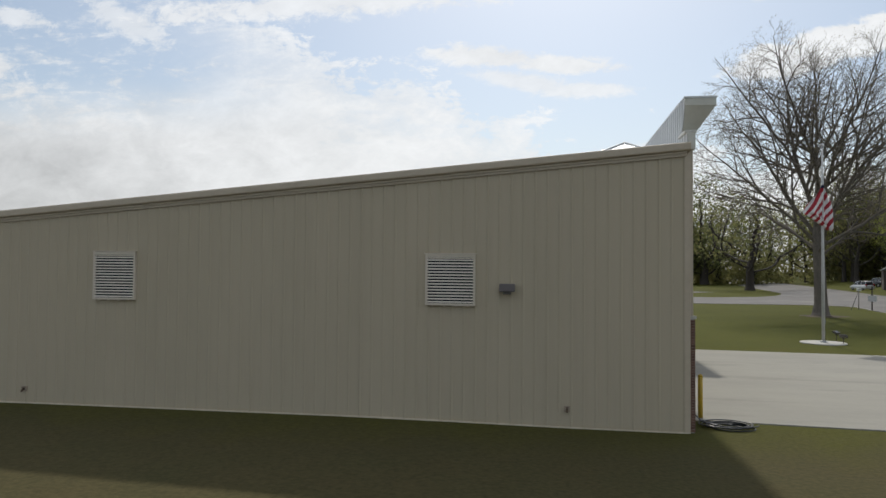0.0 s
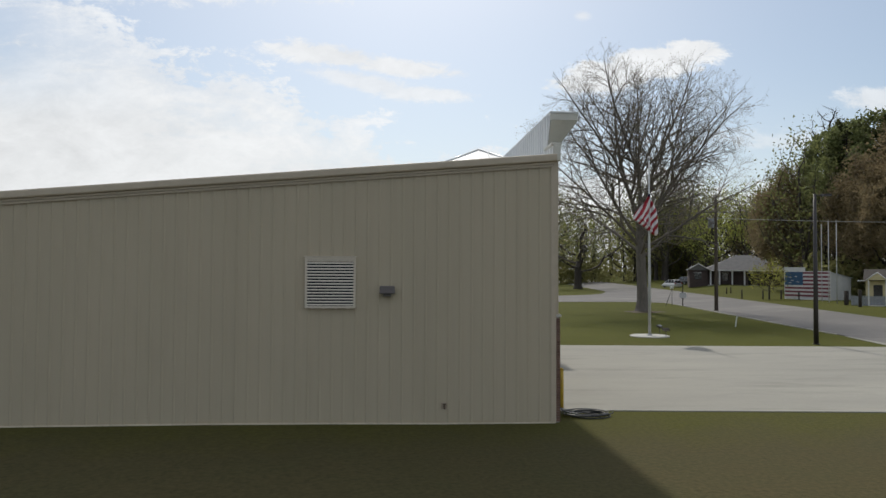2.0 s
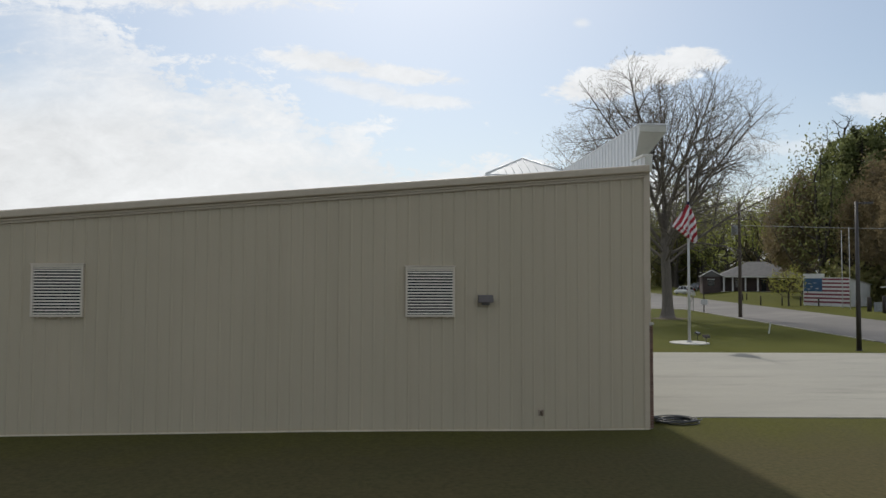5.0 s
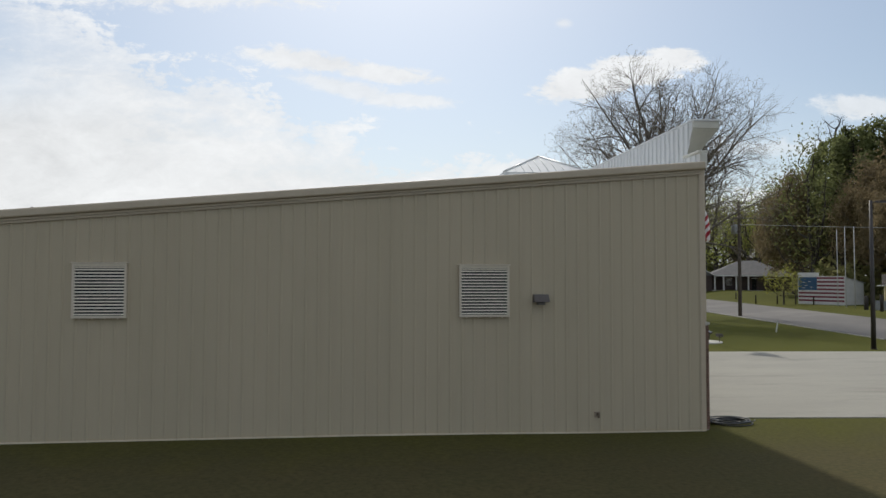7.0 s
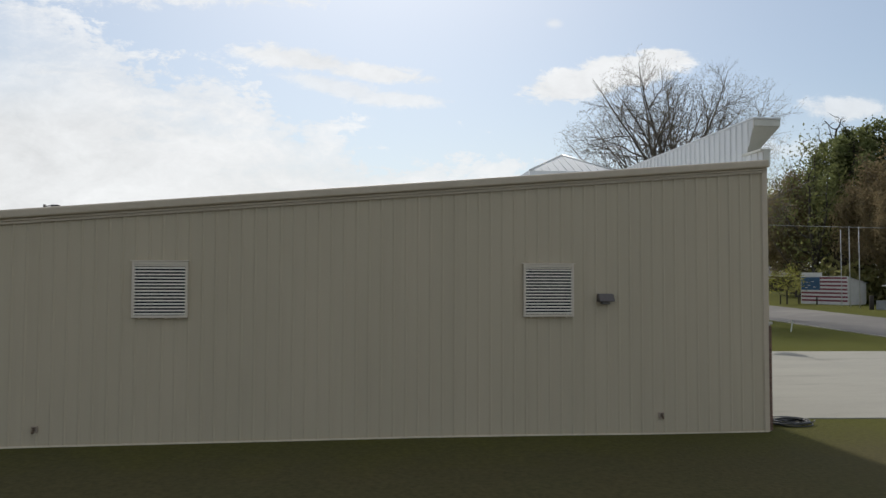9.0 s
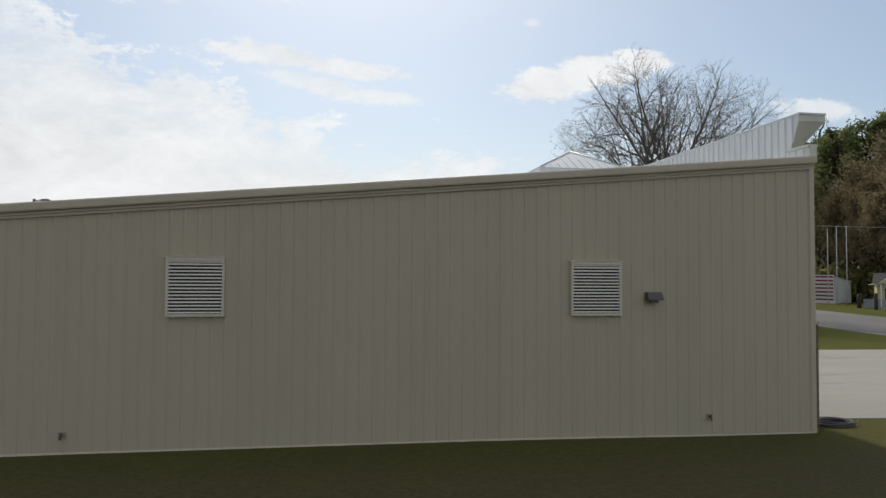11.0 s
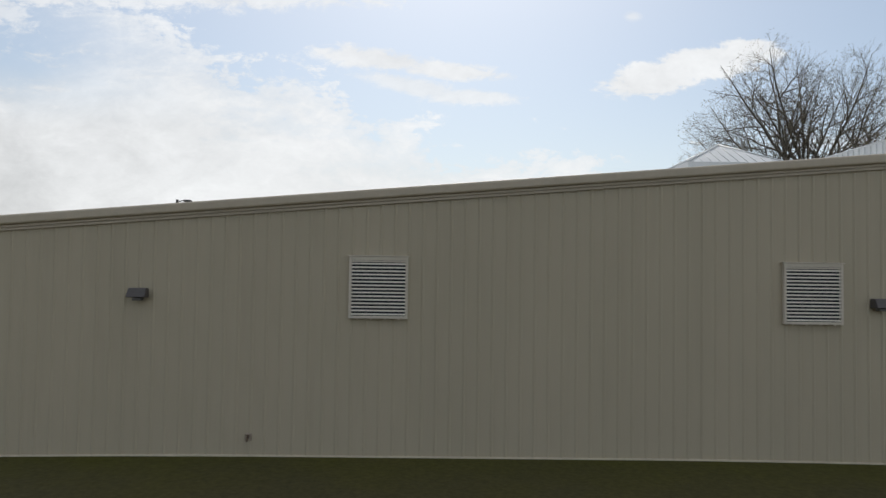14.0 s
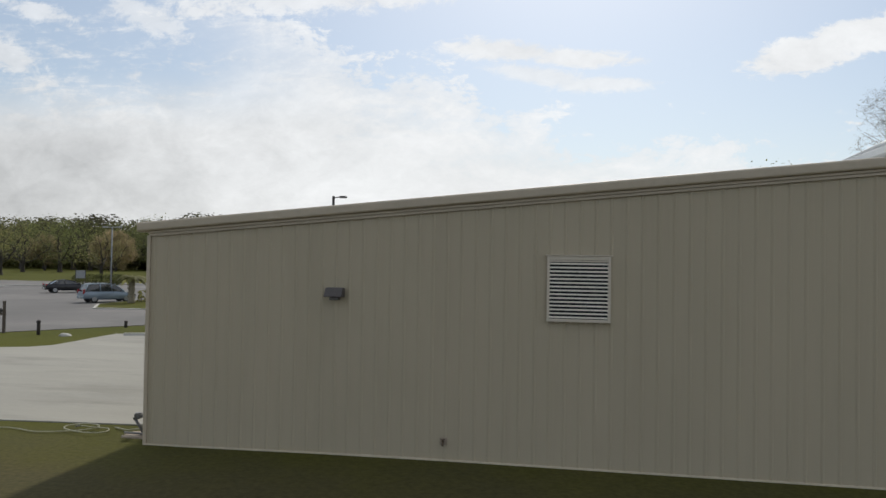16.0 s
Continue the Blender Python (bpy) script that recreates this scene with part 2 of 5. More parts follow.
# near-black colour stands in for the shade between louver blades
DARK_VOID = surface("louver gap shade", (0.022, 0.021, 0.024), (0.018, 0.017, 0.019), 6, 0.8, 0, 40, 0.2, 0.0)
BRONZE = surface("dark bronze lamp housing", (0.085, 0.074, 0.070), (0.100, 0.088, 0.083), 8, 0.5, 0.2, 40, 0.12, 0.02)
LENS = surface("grey lamp glass", (0.16, 0.15, 0.14), (0.12, 0.115, 0.11), 8, 0.25, 0, 40, 0.1, 0.0)
BRASS = surface("tarnished brass tap", (0.16, 0.11, 0.07), (0.11, 0.08, 0.06), 20, 0.5, 0.6, 60, 0.2, 0.05)
PLATE = surface("stained wall plate", (0.36, 0.29, 0.22), (0.28, 0.23, 0.18), 15, 0.7, 0, 60, 0.2, 0.05)
BRICK = surface("red brown brick", (0.19, 0.105, 0.075), (0.13, 0.075, 0.058), 6, 0.85, 0, 60, 0.2, 0.3, per_object=0.25)
MORTAR = surface("grey mortar", (0.33, 0.30, 0.27), (0.28, 0.26, 0.23), 8, 0.9, 0, 60, 0.15, 0.2)


def lawn_material():
    """Mown lawn: green where it is fresh, worn and browned on the plot beside the gable wall; blades give a fine grain."""
    m = surface("mown lawn", (0.080, 0.082, 0.012), (0.063, 0.068, 0.010), 0.10, 0.95, 0, 9.0, 0.26, 0.9, (1, 1, 1), 0.10,
                stain=(0.098, 0.082, 0.020), stain_scale=0.16, stain_lo=0.56, stain_hi=0.85)
    nt = m.node_tree
    scale = nt.nodes["Principled BSDF"].inputs["Base Color"].links[0].from_node
    fresh = scale.inputs[0].links[0].from_socket
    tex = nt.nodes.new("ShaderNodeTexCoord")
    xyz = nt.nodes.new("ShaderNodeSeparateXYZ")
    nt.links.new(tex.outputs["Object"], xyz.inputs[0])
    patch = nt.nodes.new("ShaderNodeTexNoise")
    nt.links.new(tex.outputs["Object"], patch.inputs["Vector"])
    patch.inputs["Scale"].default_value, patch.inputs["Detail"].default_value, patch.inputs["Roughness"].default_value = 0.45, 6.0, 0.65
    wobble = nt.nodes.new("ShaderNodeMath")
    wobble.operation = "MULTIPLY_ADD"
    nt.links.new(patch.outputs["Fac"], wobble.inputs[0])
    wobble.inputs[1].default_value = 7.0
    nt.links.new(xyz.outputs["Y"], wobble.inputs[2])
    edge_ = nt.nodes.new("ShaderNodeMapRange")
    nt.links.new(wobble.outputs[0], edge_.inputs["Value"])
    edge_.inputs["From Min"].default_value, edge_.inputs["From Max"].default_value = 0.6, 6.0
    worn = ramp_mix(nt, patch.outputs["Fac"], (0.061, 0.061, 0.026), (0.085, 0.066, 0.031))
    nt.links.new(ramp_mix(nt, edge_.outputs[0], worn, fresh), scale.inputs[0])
    return m


GRASS = lawn_material()
CONCRETE = surface("broomed concrete slab", (0.318, 0.304, 0.262), (0.262, 0.252, 0.219), 0.22, 0.85, 0, 14.0, 0.06, 0.15, (0.45, 1.6, 1), 0.3,
                   stain=(0.165, 0.160, 0.138), stain_scale=0.32, stain_lo=0.52, stain_hi=0.84, stain_stretch=(0.45, 1.9, 1))
ASPHALT = surface("worn grey asphalt", (0.140, 0.131, 0.124), (0.112, 0.106, 0.100), 0.15, 0.85, 0, 10.0, 0.10, 0.2, (1, 1, 1), 0.4,
                  stain=(0.215, 0.200, 0.183), stain_scale=0.09, stain_lo=0.5, stain_hi=0.8)
KERB = surface("pale kerb concrete", (0.50, 0.48, 0.44), (0.40, 0.385, 0.35), 0.6, 0.85, 0, 12, 0.1, 0.1)
YELLOW = surface("yellow bollard paint", (0.50, 0.33, 0.02), (0.40, 0.26, 0.02), 3, 0.5, 0, 20, 0.1, 0.03)
RUBBER = surface("black rubber hose", (0.035, 0.037, 0.042), (0.05, 0.052, 0.058), 10, 0.45, 0, 40, 0.1, 0.02)
TAN_HOSE = surface("faded tan hose", (0.40, 0.38, 0.27), (0.30, 0.29, 0.20), 4, 0.5, 0, 30, 0.1, 0.02)
GALV = surface("dull galvanised pipe", (0.22, 0.21, 0.20), (0.15, 0.145, 0.14), 10, 0.5, 0.5, 40, 0.15, 0.03)
POLE_WHITE = surface("white flagpole", (0.50, 0.50, 0.50), (0.45, 0.45, 0.44), 3, 0.4, 0, 20, 0.04, 0.01)
POLE_DARK = surface("dark bronze pole", (0.036, 0.032, 0.032), (0.046, 0.041, 0.040), 3, 0.5, 0.2, 20, 0.1, 0.02)
WOOD_POLE = surface("weathered utility pole wood", (0.115, 0.090, 0.070), (0.080, 0.064, 0.052), 3, 0.9, 0, 20, 0.25, 0.3, (4, 4, 0.3))
WOOD_DARK = surface("dark creosoted post", (0.050, 0.040, 0.033), (0.035, 0.030, 0.026), 4, 0.9, 0, 20, 0.2, 0.3)
STEEL_GREY = surface("grey transformer steel", (0.30, 0.31, 0.32), (0.24, 0.25, 0.26), 3, 0.5, 0.1, 20, 0.08, 0.02)
WIRE = surface("aluminium cable", (0.42, 0.42, 0.41), (0.36, 0.36, 0.35), 3, 0.5, 0.3, 20, 0.08, 0.0)
RED = surface("flag red cloth", (0.36, 0.022, 0.035), (0.30, 0.018, 0.030), 6, 0.8, 0, 60, 0.08, 0.05)
WHITE = surface("flag white cloth", (0.74, 0.72, 0.72), (0.66, 0.65, 0.66), 6, 0.8, 0, 60, 0.06, 0.05)
BLUE = surface("flag navy cloth", (0.018, 0.024, 0.070), (0.014, 0.018, 0.055), 6, 0.8, 0, 60, 0.08, 0.05)
MURAL_RED = surface("faded mural red", (0.22, 0.055, 0.075), (0.18, 0.045, 0.06), 2, 0.8, 0, 20, 0.15, 0.03)
MURAL_BLUE = surface("faded mural blue", (0.045, 0.105, 0.20), (0.035, 0.085, 0.165), 2, 0.8, 0, 20, 0.12, 0.03)
WHITE_WALL = surface("white painted boards", (0.66, 0.65, 0.64), (0.56, 0.56, 0.55), 1.2, 0.7, 0, 14, 0.07, 0.05)
YELLOW_WALL = surface("pale yellow siding", (0.62, 0.53, 0.30), (0.54, 0.46, 0.26), 1.2, 0.7, 0, 14, 0.07, 0.05)
SHINGLE = surface("grey roof shingle", (0.155, 0.150, 0.146), (0.115, 0.112, 0.110), 1.5, 0.9, 0, 8, 0.18, 0.3)
TIN = surface("pale sheet roof", (0.50, 0.51, 0.52), (0.42, 0.43, 0.44), 1.5, 0.45, 0.2, 8, 0.08, 0.05)
HOUSE_BRICK = surface("dark house brick", (0.085, 0.060, 0.055), (0.060, 0.045, 0.042), 1.2, 0.9, 0, 12, 0.2, 0.2)
WHITE_PAINT = surface("white trim paint", (0.72, 0.71, 0.69), (0.64, 0.63, 0.61), 2, 0.6, 0, 20, 0.05, 0.02)
GLASS_DARK = surface("dark window glass", (0.020, 0.023, 0.027), (0.028, 0.030, 0.034), 2, 0.08, 0, 10, 0.1, 0.0, spec=0.9)
BARK = surface("grey brown bark", (0.175, 0.152, 0.128), (0.120, 0.104, 0.088), 2.5, 0.95, 0, 14, 0.3, 0.6, (3, 3, 0.6))
TWIG = surface("grey brown twigs", (0.205, 0.175, 0.142), (0.160, 0.137, 0.112), 2.5, 0.95, 0, 14, 0.2, 0.0)
BARK_DARK = surface("dark bark", (0.055, 0.045, 0.036), (0.038, 0.032, 0.027), 2.5, 0.95, 0, 14, 0.3, 0.4, (3, 3, 0.6))
PALM_BARK = surface("pale palm boots", (0.30, 0.26, 0.19), (0.22, 0.19, 0.14), 3, 0.9, 0, 20, 0.2, 0.3)
MULCH = surface("brown mulch", (0.085, 0.060, 0.035), (0.060, 0.044, 0.026), 1.5, 0.95, 0, 16, 0.35, 0.8)
TYRE = surface("tyre rubber", (0.020, 0.020, 0.021), (0.028, 0.028, 0.029), 10, 0.8, 0, 40, 0.1, 0.05)
RIM = surface("alloy rim", (0.42, 0.42, 0.43), (0.34, 0.34, 0.35), 6, 0.35, 0.7, 30, 0.05, 0.0)
CAR_BLUE = surface("pale blue car paint", (0.235, 0.285, 0.335), (0.215, 0.262, 0.31), 2, 0.28, 0.35, 10, 0.03, 0.0)
CAR_BLACK = surface("black car paint", (0.016, 0.016, 0.020), (0.022, 0.022, 0.026), 2, 0.22, 0.2, 10, 0.03, 0.0)
CAR_WHITE = surface("white car paint", (0.62, 0.62, 0.62), (0.56, 0.56, 0.56), 2, 0.3, 0, 10, 0.03, 0.0)
TAIL = surface("red lamp glass", (0.30, 0.015, 0.02), (0.24, 0.012, 0.016), 6, 0.2, 0, 30, 0.05, 0.0)
SIGN_BACK = surface("sign face metal", (0.52, 0.52, 0.52), (0.44, 0.44, 0.44), 4, 0.5, 0.2, 30, 0.08, 0.0)
PLASTIC = surface("white reflector post", (0.62, 0.62, 0.58), (0.54, 0.54, 0.50), 5, 0.6, 0, 30, 0.08, 0.0)

LEAF_SPRING = leaf_material("yellow green spring leaves", (0.330, 0.345, 0.080), (0.230, 0.265, 0.070))
LEAF_DARK = leaf_material("dark evergreen leaves", (0.135, 0.155, 0.058), (0.185, 0.195, 0.072))
LEAF_PINE = leaf_material("pine needles", (0.190, 0.210, 0.086), (0.135, 0.155, 0.065))
LEAF_BROWN = leaf_material("russet budding leaves", (0.330, 0.250, 0.145), (0.250, 0.210, 0.115))
LEAF_OLIVE = leaf_material("olive leaves", (0.255, 0.235, 0.095), (0.180, 0.185, 0.076))
LEAF_LIME = leaf_material("lime young leaves", (0.300, 0.285, 0.072), (0.215, 0.225, 0.056))
LEAF_WOOD = leaf_material("dull leaves of far woods", (0.080, 0.084, 0.042), (0.108, 0.100, 0.054))
BUD = leaf_material("brown green buds", (0.22, 0.18, 0.09), (0.17, 0.17, 0.07))


# ---- building helpers ----
def mesh_of(name, bm, materials):
    me = bpy.data.meshes.new(name)
    bmesh.ops.recalc_face_normals(bm, faces=bm.faces)
    bm.to_mesh(me)
    bm.free()
    for m in (materials if isinstance(materials, (list, tuple)) else (materials,)):
        me.materials.append(m)
    return me


def part(name, bm, material, parent, label=""):
    ob = new(name, mesh_of(name, bm, material))
    ob.parent = parent
    if label:
        ob["label"] = label
    return ob


def thing(name, label, category, at=None, group="", kind=""):
    ob = new(name)
    ob.empty_display_size = 0.2
    if at is not None:
        ob.matrix_world = at
    return tagged(ob, label, category, group, kind)


def setting(name, bm, material, label, category, kind="structure"):
    return tagged(new(name, mesh_of(name, bm, material)), label, category, kind=kind)


def box(bm, x0, x1, y0, y1, z0, z1, bevel=0.0, m=None):
    vs = [bm.verts.new((x, y, z)) for x in (x0, x1) for y in (y0, y1) for z in (z0, z1)]
    fs = [bm.faces.new([vs[i] for i in q]) for q in ((0, 1, 3, 2), (4, 6, 7, 5), (0, 4, 5, 1), (2, 3, 7, 6), (0, 2, 6, 4), (1, 5, 7, 3))]
    if m is not None:
        bmesh.ops.transform(bm, matrix=m, verts=vs)
    if bevel:
        es = list({e for f in fs for e in f.edges})
        bmesh.ops.bevel(bm, geom=es, offset=bevel, segments=2, affect="EDGES", profile=0.5)
    return bm


def boxed(*a, **k):
    return box(bmesh.new(), *a, **k)


def prism(bm, outline, y0, y1, axis="y"):
    """A flat outline of (a, b) pairs pushed along an axis: x, z outline along y; x, y outline along z; y, z outline along x."""
    def at(a, b, t):
        return {"y": (a, t, b), "z": (a, b, t), "x": (t, a, b)}[axis]
    lo, hi = [bm.verts.new(at(a, b, y0)) for a, b in outline], [bm.verts.new(at(a, b, y1)) for a, b in outline]
    n = len(outline)
    bm.faces.new(lo)
    bm.faces.new(hi[::-1])
    for i in range(n):
        bm.faces.new((lo[i], lo[(i + 1) % n], hi[(i + 1) % n], hi[i]))
    return bm


def tube(bm, pts, radii, sides=8, cap=True):
    """A round bar along points; one radius or one for each point."""
    pts = [Vector(p) for p in pts]
    if isinstance(radii, (int, float)):
        radii = [radii] * len(pts)
    rings, up = [], None
    for i, p in enumerate(pts):
        d = (pts[min(i + 1, len(pts) - 1)] - pts[max(i - 1, 0)]).normalized()
        if up is None:
            up = d.orthogonal().normalized()
        up = (up - d * up.dot(d)).normalized()
        side = d.cross(up)
        rings.append([bm.verts.new(p + radii[i] * (up * math.cos(a) + side * math.sin(a))) for a in (2 * math.pi * k / sides for k in range(sides))])
    for a, b in zip(rings, rings[1:]):
        for k in range(sides):
            bm.faces.new((a[k], a[(k + 1) % sides], b[(k + 1) % sides], b[k])).smooth = True
    if cap:
        bm.faces.new(rings[0][::-1])
        bm.faces.new(rings[-1])
    return bm


def tubed(*a, **k):
    return tube(bmesh.new(), *a, **k)


def smooth01(x):
    x = min(1.0, max(0.0, x))
    return x * x * (3 - 2 * x)


def swell(x):
    """The lawn stands a little higher against the middle of the gable wall."""
    return 0.075 * smooth01((x + 25.5) / 7.0) * smooth01((-1.0 - x) / 8.0)


def terrain(x, y):
    """The ground: level round the building, rising across the road towards the houses."""
    s = x - (22 + 0.14 * y)
    far = 0.6 * smooth01(s / 14) + 1.0 * smooth01((y - 75) / 35) * smooth01((x - 36 - 0.2 * (y - 38)) / 8)
    return far + swell(x) * smooth01((y + 20) / 12) * (1 - smooth01((y - 0.5) / 2.5))


# ---- ground, roads, slabs ----
def axis_steps(lo, hi, near_lo, near_hi, step):
    mid = list(np.arange(near_lo, near_hi + 0.01, step))
    left = [near_lo - (near_lo - lo) * (k / 8) ** 2 for k in range(8, 0, -1)]
    right = [near_hi + (hi - near_hi) * (k / 8) ** 2 for k in range(1, 9)]
    return left + mid + right


def build_ground():
    xs, ys = axis_steps(-2500, 2500, -60, 130, 3.0), axis_steps(-900, 3500, -30, 170, 3.0)
    bm = bmesh.new()
    grid = [[bm.verts.new((x, y, terrain(x, y))) for x in xs] for y in ys]
    for j in range(len(ys) - 1):
        for i in range(len(xs) - 1):
            bm.faces.new((grid[j][i], grid[j][i + 1], grid[j + 1][i + 1], grid[j + 1][i])).smooth = True
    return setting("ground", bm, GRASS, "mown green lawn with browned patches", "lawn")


def ribbon(bm, edge_a, edge_b, lift, steps=40, depth=0.0):
    """A strip between two straight lines ((x, y), (x, y)), lying on the ground."""
    rows = []
    for k in range(steps + 1):
        t = k / steps
        row = []
        for (p, q) in (edge_a, edge_b):
            row.append((p[0] + (q[0] - p[0]) * t, p[1] + (q[1] - p[1]) * t))
        rows.append([bm.verts.new((row[0][0] * (1 - w) + row[1][0] * w, row[0][1] * (1 - w) + row[1][1] * w,
                     terrain(row[0][0] * (1 - w) + row[1][0] * w, row[0][1] * (1 - w) + row[1][1] * w) + lift)) for w in (0, 0.25, 0.5, 0.75, 1)])
    for a, b in zip(rows, rows[1:]):
        for i in range(4):
            bm.faces.new((a[i], a[i + 1], b[i + 1], b[i]))
    if depth:
        for i in (0, 4):
            lows = [bm.verts.new(r[i].co - Vector((0, 0, depth))) for r in rows]
            for k in range(steps):
                bm.faces.new((rows[k][i], rows[k + 1][i], lows[k + 1], lows[k]))
    return bm


def near_edge(y):
    return 25.0 + (y - 27) * 0.155


def far_edge(y):
    return 34.8 + (y - 32.5) * 0.178


def build_roads():
    bm = bmesh.new()
    ribbon(bm, ((near_edge(-60), -60), (near_edge(420), 420)), ((far_edge(-60), -60), (far_edge(420), 420)), 0.035, 160, 0.06)
    setting("road_1", bm, ASPHALT, "worn grey two-lane asphalt road", "road")
    bm = bmesh.new()
    ribbon(bm, ((-140, 69.5), (near_edge(70) + 0.6, 69.5)), ((-140, 88.5), (near_edge(89) + 0.6, 90.5)), 0.028, 60, 0.05)
    # rounded corners where it meets the main road
    cx, cy = near_edge(66), 69.6
    corner = [(cx + 0.9, cy)] + [(cx - 5.5 + 6 * math.sin(a), cy - 6 + 6 * math.cos(a)) for a in np.linspace(0, math.pi / 2, 8)]
    flare = [(17.9, 88.2), (near_edge(89) + 0.6, 88.6), (near_edge(118) + 0.6, 118.0), (38.4, 114.0), (36.2, 107.0), (33.2, 100.0), (29.6, 95.0), (24.0, 91.2)]
    for pts in (corner, flare):
        bm.faces.new([bm.verts.new((x, y, terrain(x, y) + 0.031)) for x, y in pts])
    setting("road_2", bm, ASPHALT, "grey asphalt side road", "road")
    # road behind the building, with the lot beyond it
    bm = bmesh.new()
    d, n = Vector((0.6, 0.8)), Vector((0.8, -0.6))
    a0, b0 = n * -48.0, n * -57.2
    ribbon(bm, (a0 + d * -120, a0 + d * 110), (b0 + d * -120, b0 + d * 110), 0.03, 60, 0.05)
    setting("road_3", bm, ASPHALT, "grey asphalt back road", "road")
    bm = bmesh.new()
    outline = [(-66, 0), (-108, 30), (-91, 67), (-86.5, 78), (-60, 104), (-16, 70), (-33, 47)]
    prism(bm, outline, -0.05, 0.02, "z")
    setting("parking_lot", bm, ASPHALT, "pale worn asphalt parking lot", "parking lot")
    # pale kerb strip along the main road's near side
    bm = bmesh.new()
    ribbon(bm, ((near_edge(24) - 0.12, 24), (near_edge(69) - 0.12, 69)), ((near_edge(24) + 0.06, 24), (near_edge(69) + 0.06, 69)), 0.05, 30, 0.08)
    setting("kerb_1", bm, CONCRETE, "low pale concrete road edging", "kerb")


def slab(name, outline, top, label):
    bm = bmesh.new()
    prism(bm, outline, -0.10, top, "z")
    return setting(name, bm, CONCRETE, label, "pavement")


def build_pavements():
    slab("pavement_1", [(-0.25, 1.58), (24.8, -0.55), (25.6, 22.2), (24.2, 22.9), (22.9, 17.0), (-0.25, 18.95)], 0.03,
         "pale broomed concrete forecourt with faint stains")
    slab("pavement_2", [(-24.9, 1.68), (-29.8, 1.22), (-60, -1.4), (-53, 8.9), (-45, 12.3), (-41, 13.4), (-39.9, 13.85), (-39.35, 14.7), (-39.4, 16.2),
                        (-39.65, 18.2), (-39.75, 20.0), (-24.9, 25.5)], 0.03, "pale concrete yard behind the building")
    # grass island with kerb in the lot
    isl = [(-53.0, 35.8), (-55.7, 40), (-56.0, 46), (-52, 52), (-40, 50), (-45.5, 36.6)]
    bm = bmesh.new()
    prism(bm, isl, -0.05, 0.11, "z")
    setting("kerb_2", bm, KERB, "concrete kerb round the grass island", "kerb")
    c = (sum(p[0] for p in isl) / 6, sum(p[1] for p in isl) / 6)
    bm = bmesh.new()
    prism(bm, [(c[0] + (x - c[0]) * 0.96, c[1] + (y - c[1]) * 0.96) for x, y in isl], 0.0, 0.13, "z")
    setting("grass_island", bm, GRASS, "grass island in the parking lot", "lawn")
    bm = bmesh.new()
    for a, b in (((-91.2, 66.5), (-86.6, 77.6)), ((-86.6, 77.6), (-76, 88))):
        ribbon(bm, (a, b), ((a[0] + 0.2, a[1] - 0.08), (b[0] + 0.2, b[1] - 0.08)), 0.14, 6, 0.16)
    setting("kerb_3", bm, KERB, "concrete kerb at the far side of the lot", "kerb")
    # mulch ring round the big tree
    bm = bmesh.new()
    top = bm.verts.new((20.9, 48.4, 0.16))
    ring = []
    for k in range(28):
        a = 2 * math.pi * k / 28
        r = 1.75 + 0.3 * math.sin(3 * a + 1) + random.uniform(-0.15, 0.15)
        ring.append(bm.verts.new((21.1 + 1.25 * r * math.cos(a), 48.3 + r * math.sin(a), -0.02)))
    for k in range(28):
        bm.faces.new((top, ring[k], ring[(k + 1) % 28]))
    setting("mulch_bed", bm, MULCH, "worn ring of brown mulch round a tree", "mulch")


build_ground()
build_roads()
build_pavements()

# ---- the building ----
XL = -24.95                      # rear corner
TOP0, SLOPE = 7.17, 0.0858       # rake height at the front corner, and its fall towards the rear


def rake(x):
    return TOP0 + SLOPE * x


def build_wall_south():
    """Gable wall of ribbed steel sheets, each three feet wide."""
    bm = bmesh.new()
    prism(bm, [(XL + 0.03, 0.0), (-0.03, 0.0), (-0.03, rake(-0.03) - 0.3), (XL + 0.03, rake(XL) - 0.3)], 0.012, 0.25)
    wall = setting("wall_south", bm, PANEL, "long taupe ribbed steel gable wall with faint streaks", "wall")
    pitch, width = 0.3048, 0.9144
    profile = [(0.0, 0), (0.030, -0.020), (0.050, -0.020), (0.080, 0)]
    count = int(math.ceil(-XL / width))
    for k in range(count):
        x_hi, x_lo = -k * width - 0.06, max(-(k + 1) * width - 0.06, XL + 0.02)
        pts = []
        for r in range(3):
            for a, o in profile:
                x = x_hi - r * pitch - a
                if x > x_lo:
                    pts.append((x, o))
        pts.append((x_lo, 0))
        bm = bmesh.new()
        lo = [bm.verts.new((x, y, 0.05)) for x, y in pts]
        hi = [bm.verts.new((x, y, rake(x) - 0.34)) for x, y in pts]
        for i in range(len(pts) - 1):
            bm.faces.new((lo[i], lo[i + 1], hi[i + 1], hi[i]))
        part("wall_panel", bm, PANEL, wall)
    # flashing at the foot and the corner trims
    foot = [XL * k / 24 for k in range(25)]
    bm = bmesh.new()
    prism(bm, [(x, swell(x) + 0.030) for x in foot] + [(x, -0.02) for x in foot[::-1]], -0.045, 0.0)
    part("base_trim", bm, BASE, wall, "pale flashing along the foot of the wall")
    for x0, x1 in ((-0.10, 0.035), (XL - 0.035, XL + 0.05)):
        z = rake((x0 + x1) / 2) - 0.31
        part("corner_trim", boxed(x0, x1, -0.042, 0.03, 0.0, z, 0.006), TRIM, wall)
    return wall


